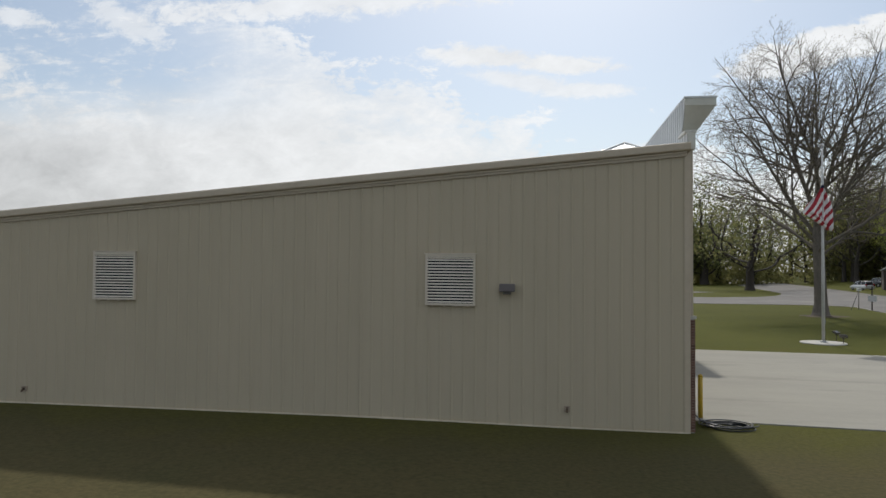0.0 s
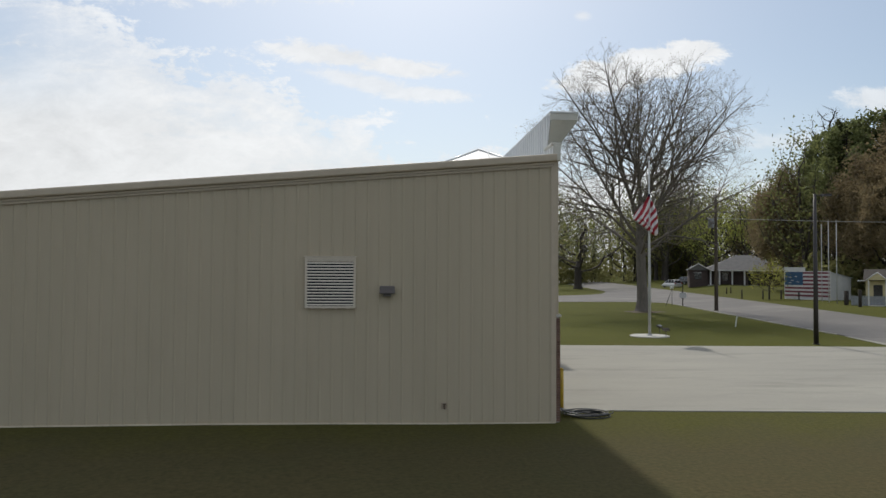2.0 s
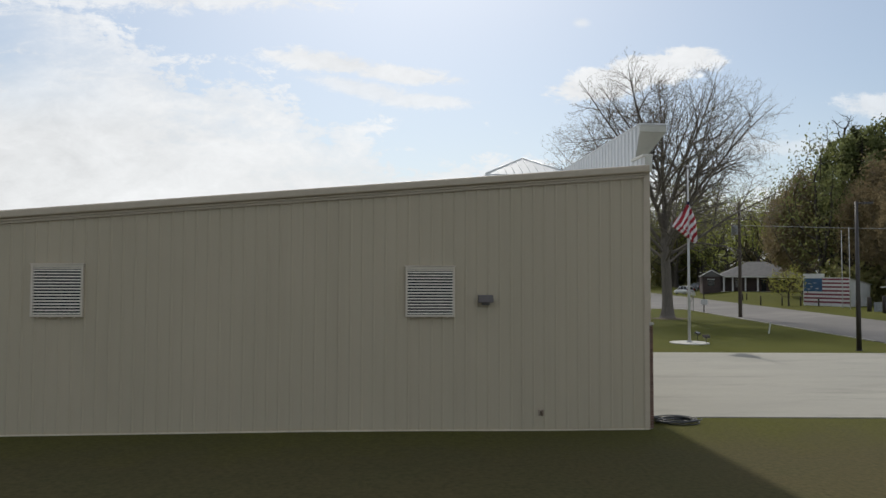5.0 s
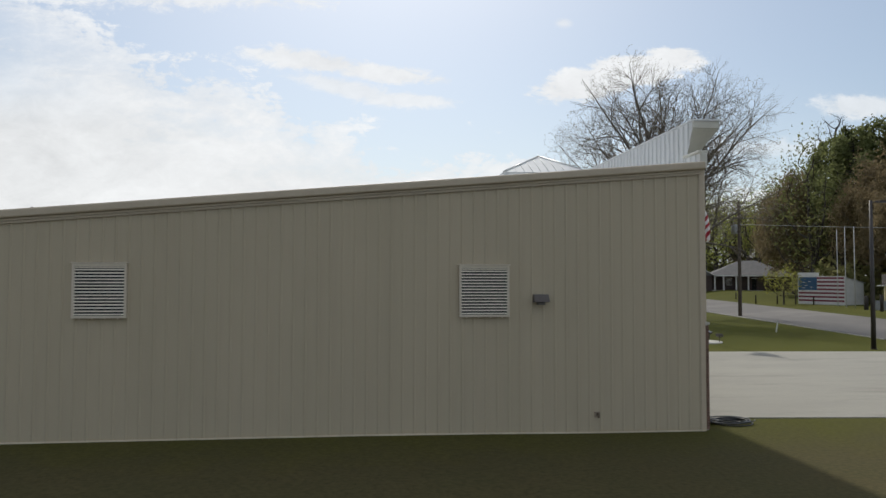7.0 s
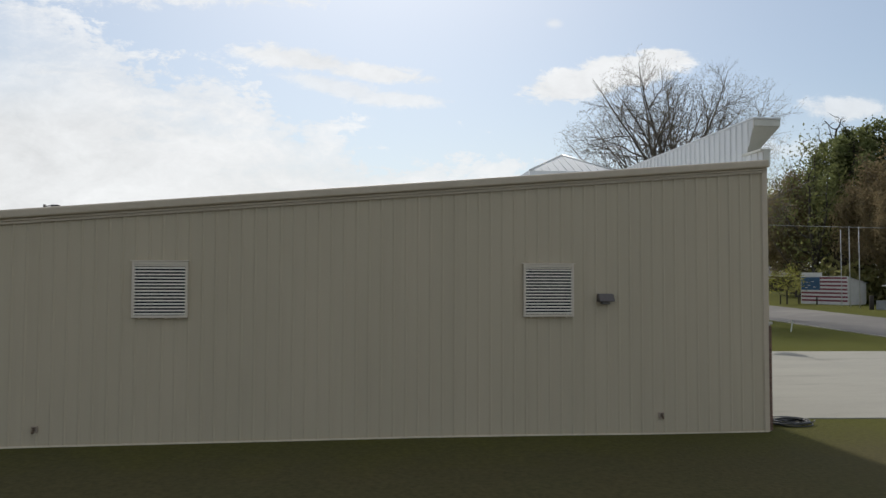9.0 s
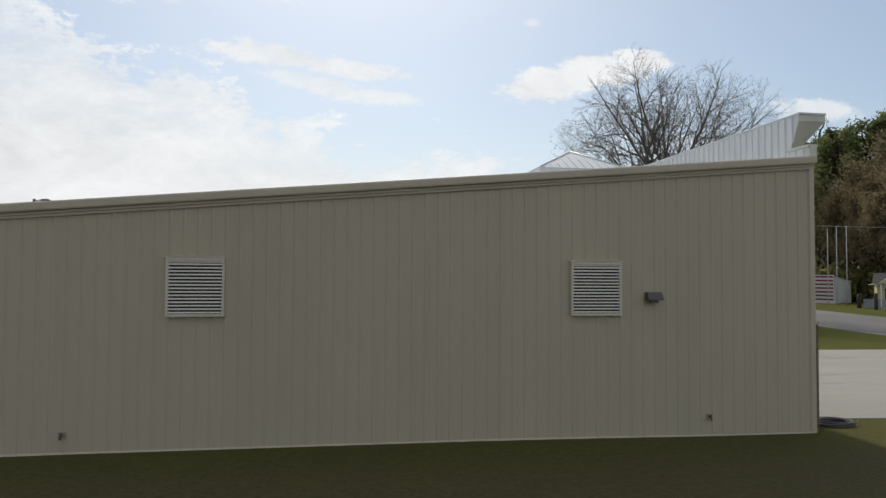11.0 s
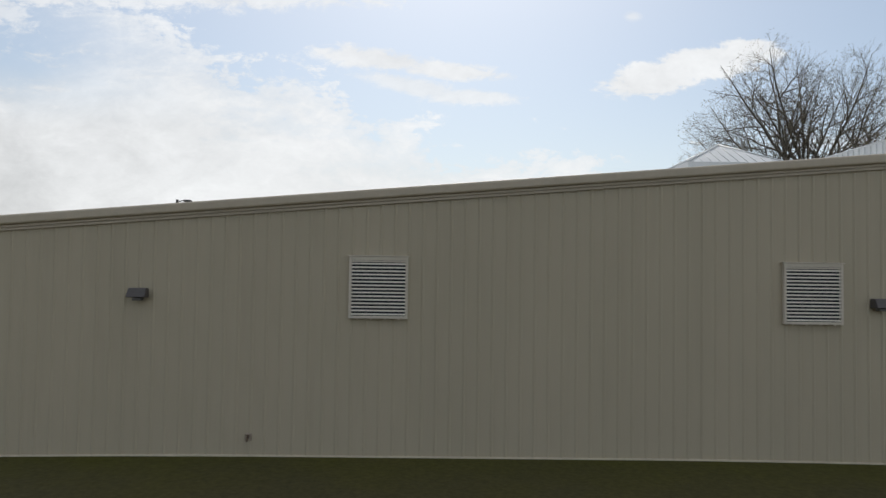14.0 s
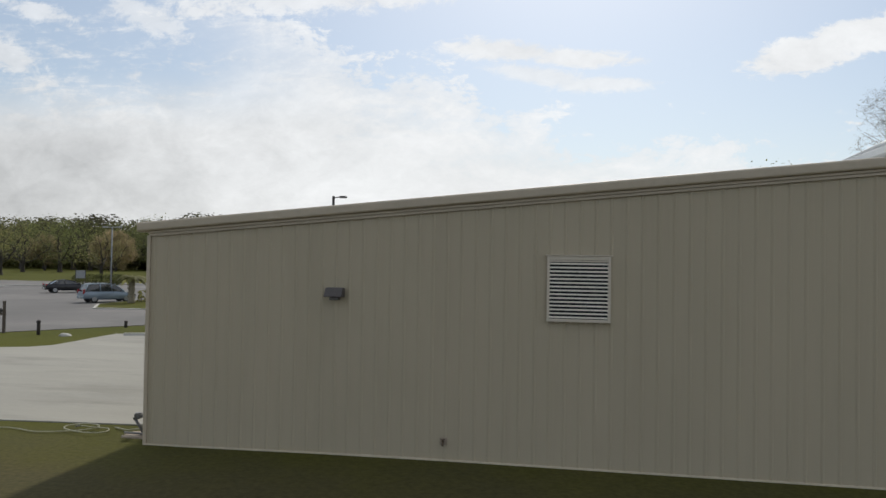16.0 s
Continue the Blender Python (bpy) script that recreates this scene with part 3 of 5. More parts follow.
def build_rake_trim():
    """Boxed rake along the sloping top: a broad fascia, a shadow gap and two slim lower strips."""
    t = thing("rake_trim", "taupe boxed rake trim along the sloping roof edge", "trim", kind="structure")
    x0, x1 = XL - 0.22, 0.03
    def strip(z_hi, z_lo, y0, y1, bev):
        bm = bmesh.new()
        prism(bm, [(x0, rake(x0) + z_lo), (x1, rake(x1) + z_lo), (x1, rake(x1) + z_hi), (x0, rake(x0) + z_hi)], y0, y1)
        if bev:
            bmesh.ops.bevel(bm, geom=[e for e in bm.edges if abs(e.verts[0].co.x - e.verts[1].co.x) > 1 and e.verts[0].co.y < y0 + 0.01],
                            offset=bev, segments=3, affect="EDGES", profile=0.5)
        return bm
    part("fascia", strip(0.0, -0.215, -0.16, 0.20, 0.05), TRIM, t)
    x0, x1 = XL + 0.02, -0.05
    part("lower_strip", strip(-0.219, -0.275, -0.085, 0.02, 0.012), TRIM, t)
    part("lower_strip", strip(-0.279, -0.338, -0.055, 0.02, 0.008), TRIM, t)


def build_roof_and_walls():
    DEPTH = 26.0
    bm = bmesh.new()
    prism(bm, [(XL - 0.1, rake(XL - 0.1) - 0.20), (-0.02, rake(0) - 0.20), (-0.02, rake(0) - 0.02), (XL - 0.1, rake(XL - 0.1) - 0.02)], 0.20, DEPTH)
    roof = setting("roof", bm, WHITE_METAL, "low single-slope standing seam roof", "roof")
    for k in range(60):
        y = 0.6 + k * 0.42
        bm = bmesh.new()
        prism(bm, [(XL, rake(XL) - 0.022), (-0.3, rake(-0.3) - 0.022), (-0.3, rake(-0.3) + 0.02), (XL, rake(XL) + 0.02)], y, y + 0.03)
        part("seam", bm, WHITE_METAL, roof)
    setting("wall_west", boxed(XL, XL + 0.22, 0.25, DEPTH, 0, rake(XL) - 0.21), PANEL, "rear wall of taupe steel", "wall")
    setting("wall_north", boxed(XL, 0, DEPTH - 0.25, DEPTH, 0, 4.7), PANEL, "far wall of taupe steel", "wall")
    # gutter along the rear eave
    bm = bmesh.new()
    g = [(XL - 0.02, 4.98), (XL - 0.17, 4.98), (XL - 0.19, 4.90), (XL - 0.16, 4.82), (XL - 0.10, 4.79), (XL - 0.02, 4.79)]
    prism(bm, g, -0.05, DEPTH)
    tagged(new("gutter", mesh_of("gutter", bm, TRIM)), "taupe box gutter along the rear eave", "gutter")
    # front wall: brick below, painted steel above, stops short of the gable's corner trim
    setting("wall_east", boxed(-0.22, -0.02, 0.26, DEPTH, 0, 7.0), TRIM, "front wall of painted steel above brick", "wall")
    setting("pilaster_1", boxed(-0.02, 0.12, 0.06, 0.85, 2.875, 7.0, 0.01), TRIM, "taupe pilaster beside the front corner", "pilaster")
    setting("wall_lower_front", boxed(-0.02, 0.145, 0.056, 4.2, 0, 2.80), MORTAR, "mortar behind the front brick", "wall")


def build_parapet():
    """Front sign parapet: white ribbed back, splayed cream cornice that leans out over the front."""
    t = thing("parapet", "white ribbed parapet with a splayed cream cornice", "parapet")
    y0, y1 = 0.45, 13.5
    # top frame
    part("coping", boxed(-0.02, 0.79, y0 - 0.02, y1, 8.385, 8.44, 0.008), WHITE_METAL, t, "pale metal coping")
    part("fascia", boxed(0.0, 0.77, y0, y1, 8.20, 8.383, 0.006), SOFFIT, t)
    bm = bmesh.new()
    hi = [bm.verts.new(p) for p in ((0.012, y0 + 0.01, 8.198), (0.765, y0 + 0.01, 8.198), (0.765, y1, 8.198), (0.012, y1, 8.198))]
    lo = [bm.verts.new(p) for p in ((0.012, y0 + 0.42, 7.52), (0.30, y0 + 0.42, 7.52), (0.30, y1, 7.52), (0.012, y1, 7.52))]
    bm.faces.new(hi)
    bm.faces.new(lo[::-1])
    for i in range(4):
        bm.faces.new((hi[i], hi[(i + 1) % 4], lo[(i + 1) % 4], lo[i]))
    part("soffit", bm, SOFFIT, t, "cream sloping soffit")
    # ribbed back, leaning away with the cornice's foot
    bm = bmesh.new()
    y, pts = y0 + 0.05, []
    while y < y1 - 0.4:
        pts += [(y, 0.0), (y + 0.20, 0.0), (y + 0.215, -0.038), (y + 0.255, -0.038), (y + 0.27, 0.0)]
        y += 0.305
    lo, hi = [], []
    for yy, o in pts:
        foot = 7.0 if yy > y0 + 0.46 else 7.0 + 1.35 * (y0 + 0.46 - yy) / 0.42
        lo.append(bm.verts.new((-0.003 + o, yy, min(8.2, foot))))
        hi.append(bm.verts.new((-0.003 + o, yy, 8.375)))
    for i in range(len(pts) - 1):
        bm.faces.new((lo[i], lo[i + 1], hi[i + 1], hi[i]))
    part("back_panel", bm, WHITE_METAL, t, "white ribbed steel backing")
    part("backing", boxed(0.02, 0.28, y0 + 0.5, y1, 6.9, 7.52), SOFFIT, t)
    # low return by the corner
    bm = bmesh.new()
    pts, y = [], 0.02
    while y < 0.9:
        pts += [(y, 0.0), (y + 0.20, 0.0), (y + 0.215, -0.03), (y + 0.255, -0.03), (y + 0.27, 0.0)]
        y += 0.305
    lo = [bm.verts.new((-0.03 + o, yy, 7.1)) for yy, o in pts]
    hi = [bm.verts.new((-0.03 + o, yy, 7.42)) for yy, o in pts]
    for i in range(len(pts) - 1):
        bm.faces.new((lo[i], lo[i + 1], hi[i + 1], hi[i]))
    part("low_return", bm, WHITE_METAL, t)
    part("return_cap", boxed(-0.09, 0.20, 0.0, 0.92, 7.42, 7.49, 0.01), SOFFIT, t)
    part("end_post", boxed(-0.02, 0.17, 0.0, 0.14, 7.0, 7.42, 0.01), SOFFIT, t)


def build_entrance_tower():
    """Square tower with a low pyramid roof of white standing seam, further along the front."""
    cx, cy, a, eave, apex = 0.75, 20.9, 2.5, 9.65, 10.95
    t = thing("entrance_tower", "square entrance tower with a white standing seam pyramid roof", "tower", pose(cx, cy, 0))
    part("wall", boxed(-2.1, 2.1, -2.1, 2.1, 0, 9.3), SOFFIT, t)
    part("eave_fascia", boxed(-a, a, -a, a, 9.36, eave, 0.01), WHITE_METAL, t)
    bm = bmesh.new()
    base = [bm.verts.new((sx * a, sy * a, eave + 0.004)) for sx, sy in ((-1, -1), (1, -1), (1, 1), (-1, 1))]
    top = bm.verts.new((0, 0, apex))
    for i in range(4):
        bm.faces.new((base[i], base[(i + 1) % 4], top))
    roof = part("roof", bm, WHITE_METAL, t, "white standing seam pyramid roof")
    rise = apex - eave
    for side in range(4):
        turn = Matrix.Rotation(side * math.pi / 2, 4, "Z")
        for k in range(-5, 6):
            x = k * 0.45
            reach = a - abs(x)
            if reach < 0.15:
                continue
            p, q = turn @ Vector((x, -a, eave + 0.02)), turn @ Vector((x, -a + reach, eave + rise * reach / a + 0.02))
            part("seam", tubed([p, q], 0.016, 4), WHITE_METAL, roof)
        part("hip_cap", tubed([turn @ Vector((-a, -a, eave + 0.02)), Vector((0, 0, apex + 0.02))], 0.05, 6), WHITE_METAL, roof)


def build_louver(x0, x1, z0, z1):
    w, h = x1 - x0, z1 - z0
    t = thing("wall_louver", "square light grey louvered vent set in a ribbed steel wall", "louver", pose((x0 + x1) / 2, -0.03, z0), "wall louvers")
    # dark plate paints the shade seen between the blades
    part("backing", boxed(-w / 2 + 0.03, w / 2 - 0.03, -0.003, 0.02, 0.03, h - 0.03), DARK_VOID, t)
    for a, b in ((-w / 2 + 0.012, -w / 2 + 0.065), (w / 2 - 0.065, w / 2 - 0.012)):
        part("frame_side", boxed(a, b, -0.075, 0.02, 0.0, h, 0.006), LOUVER, t)
    part("frame_top", boxed(-w / 2 + 0.065, w / 2 - 0.065, -0.072, 0.02, h - 0.085, h - 0.002, 0.006), LOUVER, t)
    part("frame_foot", boxed(-w / 2 + 0.065, w / 2 - 0.065, -0.085, 0.02, 0.0, 0.055, 0.006), LOUVER, t)
    part("head_lip", boxed(-w / 2 + 0.066, w / 2 - 0.066, -0.058, 0.02, h - 0.125, h - 0.089, 0.004), LOUVER, t)
    part("drip_flashing", boxed(-w / 2 - 0.02, w / 2 + 0.02, -0.09, 0.02, h, h + 0.018, 0.004), LOUVER, t)
    n = 15
    gap = (h - 0.175) / n
    for k in range(n):
        z = 0.055 + gap * (k + 0.5)
        bm = bmesh.new()
        prism(bm, [(-0.074, z - gap * 0.24), (-0.066, z - gap * 0.24), (-0.066, z + gap * 0.20), (-0.074, z + gap * 0.20)],
              -w / 2 + 0.066, w / 2 - 0.066, "x")
        part("slat", bm, SLAT, t)
    for k in range(4):
        x = -w / 2 + 0.2 + k * (w - 0.4) / 3
        part("weep_tab", boxed(x - 0.012, x + 0.012, -0.088, -0.03, -0.03, -0.002, 0.003), BASE, t)
    return t


def build_wall_lamp(x, z):
    t = thing("wall_lamp", "dark bronze wedge wall light on a ribbed steel wall", "wall light", pose(x, -0.03, z), "wall lights")
    bm = bmesh.new()
    lo = [bm.verts.new(p) for p in ((-0.20, 0, -0.10), (0.20, 0, -0.10), (0.20, -0.26, -0.085), (-0.20, -0.26, -0.085))]
    hi = [bm.verts.new(p) for p in ((-0.195, 0, 0.11), (0.195, 0, 0.11), (0.192, -0.15, 0.105), (-0.192, -0.15, 0.105))]
    bm.faces.new(lo[::-1])
    bm.faces.new(hi)
    for i in range(4):
        bm.faces.new((lo[i], lo[(i + 1) % 4], hi[(i + 1) % 4], hi[i]))
    bmesh.ops.bevel(bm, geom=list(bm.edges), offset=0.012, segments=2, affect="EDGES")
    part("housing", bm, BRONZE, t)
    part("lens", boxed(-0.10, 0.10, -0.17, -0.03, -0.160, -0.099, 0.01), LENS, t, "grey glass lens")
    part("back_plate", boxed(-0.11, 0.11, -0.012, 0.035, -0.16, 0.06, 0.006), PLATE, t)
    return t


def build_wall_tap(x, z):
    t = thing("wall_tap", "small tarnished hose tap low on the wall", "tap", pose(x, -0.03, z), "hose taps")
    part("plate", boxed(-0.075, 0.075, -0.012, 0.04, -0.075, 0.075, 0.006), PLATE, t)
    part("body", tubed([(0, 0, 0.0), (0, -0.07, 0.0), (0, -0.10, -0.02), (0, -0.115, -0.07)], [0.028, 0.026, 0.024, 0.022], 10), BRASS, t)
    part("wheel", tubed([(0, -0.06, 0.045), (0, -0.06, 0.062)], 0.04, 12), BRASS, t)
    part("stem", tubed([(0, -0.06, 0.0), (0, -0.06, 0.05)], 0.010, 8), BRASS, t)
    return t


build_wall_south()
build_rake_trim()
build_roof_and_walls()
build_parapet()
build_entrance_tower()
build_louver(-6.592, -5.27, 3.04, 4.37)
build_louver(-16.025, -14.735, 3.05, 4.385)
build_wall_lamp(-4.46, 3.51)
build_wall_lamp(-20.50, 3.53)
build_wall_tap(-2.95, 0.49)
build_wall_tap(-18.11, 0.48)


# ---- beside the front corner ----
def build_bollard(x, y):
    t = thing("bollard", "yellow painted steel bollard beside the front corner", "bollard", pose(x, y, 0.03))
    bm = tubed([(0, 0, 0), (0, 0, 1.10)], 0.065, 16)
    part("post", bm, YELLOW, t)
    part("cap", tubed([(0, 0, 1.10), (0, 0, 1.13), (0, 0, 1.155), (0, 0, 1.17)], [0.066, 0.060, 0.040, 0.01], 16), YELLOW, t)


def build_hose_coil(cx, cy):
    t = thing("hose_coil", "coiled black rubber hose lying on the grass", "hose", pose(cx, cy, 0))
    rnd = random.Random(4)
    pts = []
    for k in range(9 * 22):
        a = 2 * math.pi * k / 22
        loop = k / 22
        r = 0.36 + 0.10 * math.sin(loop * 2.3) + 0.012 * loop
        pts.append((0.08 * math.sin(loop * 1.7) + 1.25 * r * math.cos(a), 0.06 * math.cos(loop * 2.1) + 0.85 * r * math.sin(a), 0.018 + 0.011 * loop + 0.015 * math.sin(a * 0.7 + loop)))
    part("coil", tubed(pts, 0.016, 6), RUBBER, t)
    part("tail", tubed([(-0.45, 0.10, 0.05), (-0.62, 0.22, 0.10), (-0.80, 0.30, 0.30), (-0.93, 0.26, 0.62), (-0.965, 0.2, 0.95)], 0.016, 6), RUBBER, t)


def build_wall_rack():
    t = thing("wall_rack", "slim black steel rack fixed to the front brick", "rack", pose(0.24, 1.2, 1.3))
    for z in (0.0, 0.28, 0.56, 0.84, 1.12):
        part("rail", tubed([(0.0, 0.0, z), (0.10, 0.0, z), (0.10, 0.9, z), (0.0, 0.9, z)], 0.012, 6), BRONZE, t)
    for y in (0.0, 0.9):
        part("upright", tubed([(0.10, y, -0.15), (0.10, y, 1.3)], 0.014, 6), BRONZE, t)


build_bollard(0.66, 1.84)
build_hose_coil(1.13, 0.82)
build_wall_rack()


# ---- forecourt: flag, lamp, lawn ----
def build_flagpole(x, y):
    t = thing("flagpole", "tall white tapered flagpole in a round concrete pad", "flagpole", pose(x, y, 0))
    part("pole", tubed([(0, 0, 0.05), (0, 0, 4), (0, 0, 8), (0, 0, 11.0)], [0.088, 0.078, 0.058, 0.036], 16), POLE_WHITE, t)
    part("collar", tubed([(0, 0, 0.05), (0, 0, 0.10), (0, 0, 0.16)], [0.20, 0.18, 0.09], 16), STEEL_GREY, t)
    bm = bmesh.new()
    bmesh.ops.create_uvsphere(bm, u_segments=14, v_segments=10, radius=0.10, matrix=Matrix.Translation((0, 0, 11.13)))
    part("finial", bm, POLE_WHITE, t, "white ball finial")
    part("truck", tubed([(0, 0, 10.95), (0, 0, 11.05)], 0.055, 10), STEEL_GREY, t)
    part("halyard", tubed([(0.10, 0, 1.2), (0.075, 0, 6), (0.06, 0, 10.95)], 0.006, 4), PLASTIC, t)
    part("cleat", boxed(0.07, 0.12, -0.02, 0.02, 1.1, 1.3, 0.005), STEEL_GREY, t)


def build_flag(x, y):
    """A limp cloth at half mast: the fly has fallen, so the stripes hang aslant; the navy corner is folded in at the top."""
    nu, nv = 44, 84
    bm = bmesh.new()
    rows = []
    for j in range(nv + 1):
        b = j / nv
        left = -0.10 - 0.95 * smooth01(b / 0.62) + 1.30 * max(0.0, (b - 0.62) / 0.38) ** 0.9
        right = 0.06 + 0.34 * smooth01(b / 0.5) + 0.08 * b
        row = []
        for i in range(nu + 1):
            a = i / nu
            px = left + (right - left) * a
            fold = 0.10 * math.sin(9.5 * a + 2.5 * b) * (0.4 + b) + 0.05 * math.sin(21 * a - 4 * b)
            row.append(bm.verts.new((px, -0.10 + fold, 8.86 - 2.55 * b + 0.05 * math.sin(7 * a) * b)))
        rows.append(row)
    for j in range(nv):
        for i in range(nu):
            f = bm.faces.new((rows[j][i], rows[j][i + 1], rows[j + 1][i + 1], rows[j + 1][i]))
            c = f.calc_center_median()
            across = 0.86 * c.x - 0.50 * (c.z - 8.86) + 0.05 * math.sin(3 * c.z)
            f.material_index = 2 if j < nv * 0.07 else int(math.floor(across / 0.165)) % 2
            f.smooth = True
    me = mesh_of("flag", bm, (RED, WHITE, BLUE))
    ob = tagged(new("flag", me), "limp red and white striped flag hanging at half mast", "flag")
    ob.matrix_world = pose(x, y, 0)
    return ob


def build_pole_pad(x, y):
    bm = tubed([(0, 0, -0.05), (0, 0, 0.045), (0, 0, 0.06)], [1.18, 1.18, 1.15], 48)
    ob = setting("flagpole_pad", bm, KERB, "round pale concrete pad on the lawn", "pavement")
    ob.matrix_world = pose(x, y, 0)


def build_spotlight(x, y, turn, label):
    t = thing("ground_spotlight", label, "spotlight", pose(x, y, 0, 0, 0, turn), "flag spotlights")
    part("stake", tubed([(0, 0, -0.05), (0, 0, 0.34)], 0.022, 8), BRONZE, t)
    part("bracket", boxed(-0.05, 0.05, -0.03, 0.03, 0.32, 0.40, 0.008), BRONZE, t)
    m = pose(0, 0, 0.46, 25, 0, 0)
    part("head", boxed(-0.20, 0.20, -0.14, 0.14, -0.06, 0.06, 0.02, m), BRONZE, t)
    part("glass", boxed(-0.17, 0.17, -0.11, 0.11, 0.061, 0.068, 0.0, m), LENS, t, "pale lamp glass")


def build_street_lamp(x, y, height, label, arm=0.95):
    t = thing("street_lamp", label, "street lamp", pose(x, y, terrain(x, y)), "dark lamp posts")
    part("pole", tubed([(0, 0, 0), (0, 0, height * 0.5), (0, 0, height)], [0.135, 0.110, 0.085], 14), POLE_DARK, t)
    part("base_plate", tubed([(0, 0, 0), (0, 0, 0.04)], 0.19, 14), POLE_DARK, t)
    part("arm", tubed([(0, 0, height - 0.15), (0.25, 0, height - 0.08), (0.5, 0, height - 0.06)], 0.035, 8), POLE_DARK, t)
    bm = bmesh.new()
    prism(bm, [(0.42, height - 0.12), (0.46, height - 0.01), (arm - 0.1, height + 0.0), (arm, height - 0.05), (arm - 0.05, height - 0.12)], -0.15, 0.15)
    part("head", bm, POLE_DARK, t)
    part("lens", boxed(0.5, arm - 0.1, -0.11, 0.11, height - 0.14, height - 0.121, 0.0), LENS, t)


build_pole_pad(11.85, 23.55)
build_flagpole(11.88, 23.62)
build_flag(11.88, 23.62)
build_spotlight(12.72, 23.1, 140, "dark spotlight on a stake facing the flagpole")
build_spotlight(13.25, 25.4, 40, "pale faced spotlight on a stake behind the flagpole")
build_street_lamp(19.55, 18.7, 8.45, "tall dark bronze lamp post at the edge of the lawn")
build_street_lamp(-31.05, 30.5, 8.6, "tall dark lamp post rising behind the building")


def build_reflector(x, y):
    t = thing("marker_post", "leaning pale plastic marker post in the lawn", "marker post", pose(x, y, 0, 4, 7, 0))
    part("blade", boxed(-0.05, 0.05, -0.012, 0.012, -0.1, 0.78, 0.006), PLASTIC, t)
    part("tip", boxed(-0.052, 0.052, -0.014, 0.014, 0.781, 0.86, 0.006), STEEL_GREY, t)


def build_road_sign(x, y):
    t = thing("road_sign", "small road sign seen from behind on a dark post", "sign", pose(x, y, 0))
    part("post", boxed(-0.05, 0.05, -0.05, 0.05, -0.1, 2.5, 0.01), WOOD_DARK, t)
    part("panel", boxed(-0.42, 0.42, -0.075, -0.055, 0.95, 1.55, 0.01), SIGN_BACK, t)
    part("brace", tubed([(-0.9, 0.9, 0.0), (-1.15, 0.3, 2.0)], 0.035, 6), GALV, t)
    part("brace", tubed([(-1.9, 0.3, 0.0), (-1.15, 0.3, 2.0)], 0.035, 6), GALV, t)
    part("lamp", boxed(-1.35, -0.95, 0.15, 0.45, 2.0, 2.3, 0.04), PLASTIC, t)


def build_utility_pole(x, y, height, label, tank=True):
    t = thing("utility_pole", label, "utility pole", pose(x, y, terrain(x, y)), "utility poles")
    part("pole", tubed([(0, 0, -0.3), (0, 0, height * 0.5), (0, 0, height)], [0.20, 0.165, 0.13], 12), WOOD_POLE, t)
    part("bracket", tubed([(0, 0, height - 0.25), (0.5, -0.1, height - 0.18), (0.95, -0.2, height - 0.2)], 0.03, 6), GALV, t)
    part("insulator", tubed([(0.0, 0, height), (0, 0, height + 0.12), (0, 0, height + 0.2)], [0.05, 0.06, 0.03], 8), STEEL_GREY, t)
    part("spool", tubed([(0.14, -0.14, 9.4), (0.14, -0.14, 9.62)], 0.06, 8), STEEL_GREY, t)
    if tank:
        tr = part("transformer", tubed([(-0.52, 0, 8.5), (-0.52, 0, 8.55), (-0.52, 0, 9.45), (-0.52, 0, 9.5)], [0.28, 0.31, 0.31, 0.26], 14), STEEL_GREY, t, "grey round transformer")
        part("bushing", tubed([(-0.52, 0.1, 9.5), (-0.52, 0.1, 9.75)], [0.05, 0.03], 8), STEEL_GREY, tr)
        part("hanger", boxed(-0.24, -0.10, -0.06, 0.06, 8.8, 9.2, 0.01), GALV, tr)


def build_cable(a, b, sag, label):
    pts = []
    for k in range(33):
        s = k / 32
        pts.append((a[0] + (b[0] - a[0]) * s, a[1] + (b[1] - a[1]) * s, a[2] + (b[2] - a[2]) * s - 4 * sag * s * (1 - s)))
    tagged(new("overhead_cable", mesh_of("overhead_cable", tubed(pts, 0.028, 5), WIRE)), label, "cable")


build_reflector(21.0, 30.4)
build_road_sign(30.0, 59.6)
build_utility_pole(29.3, 50.0, 11.9, "weathered wooden utility pole with a grey transformer")
build_utility_pole(92.0, 41.0, 12.0, "distant wooden utility pole across the road", False)
build_cable((29.44, 49.86, 9.5), (92.14, 40.86, 10.1), 0.7, "single overhead cable spanning the road")


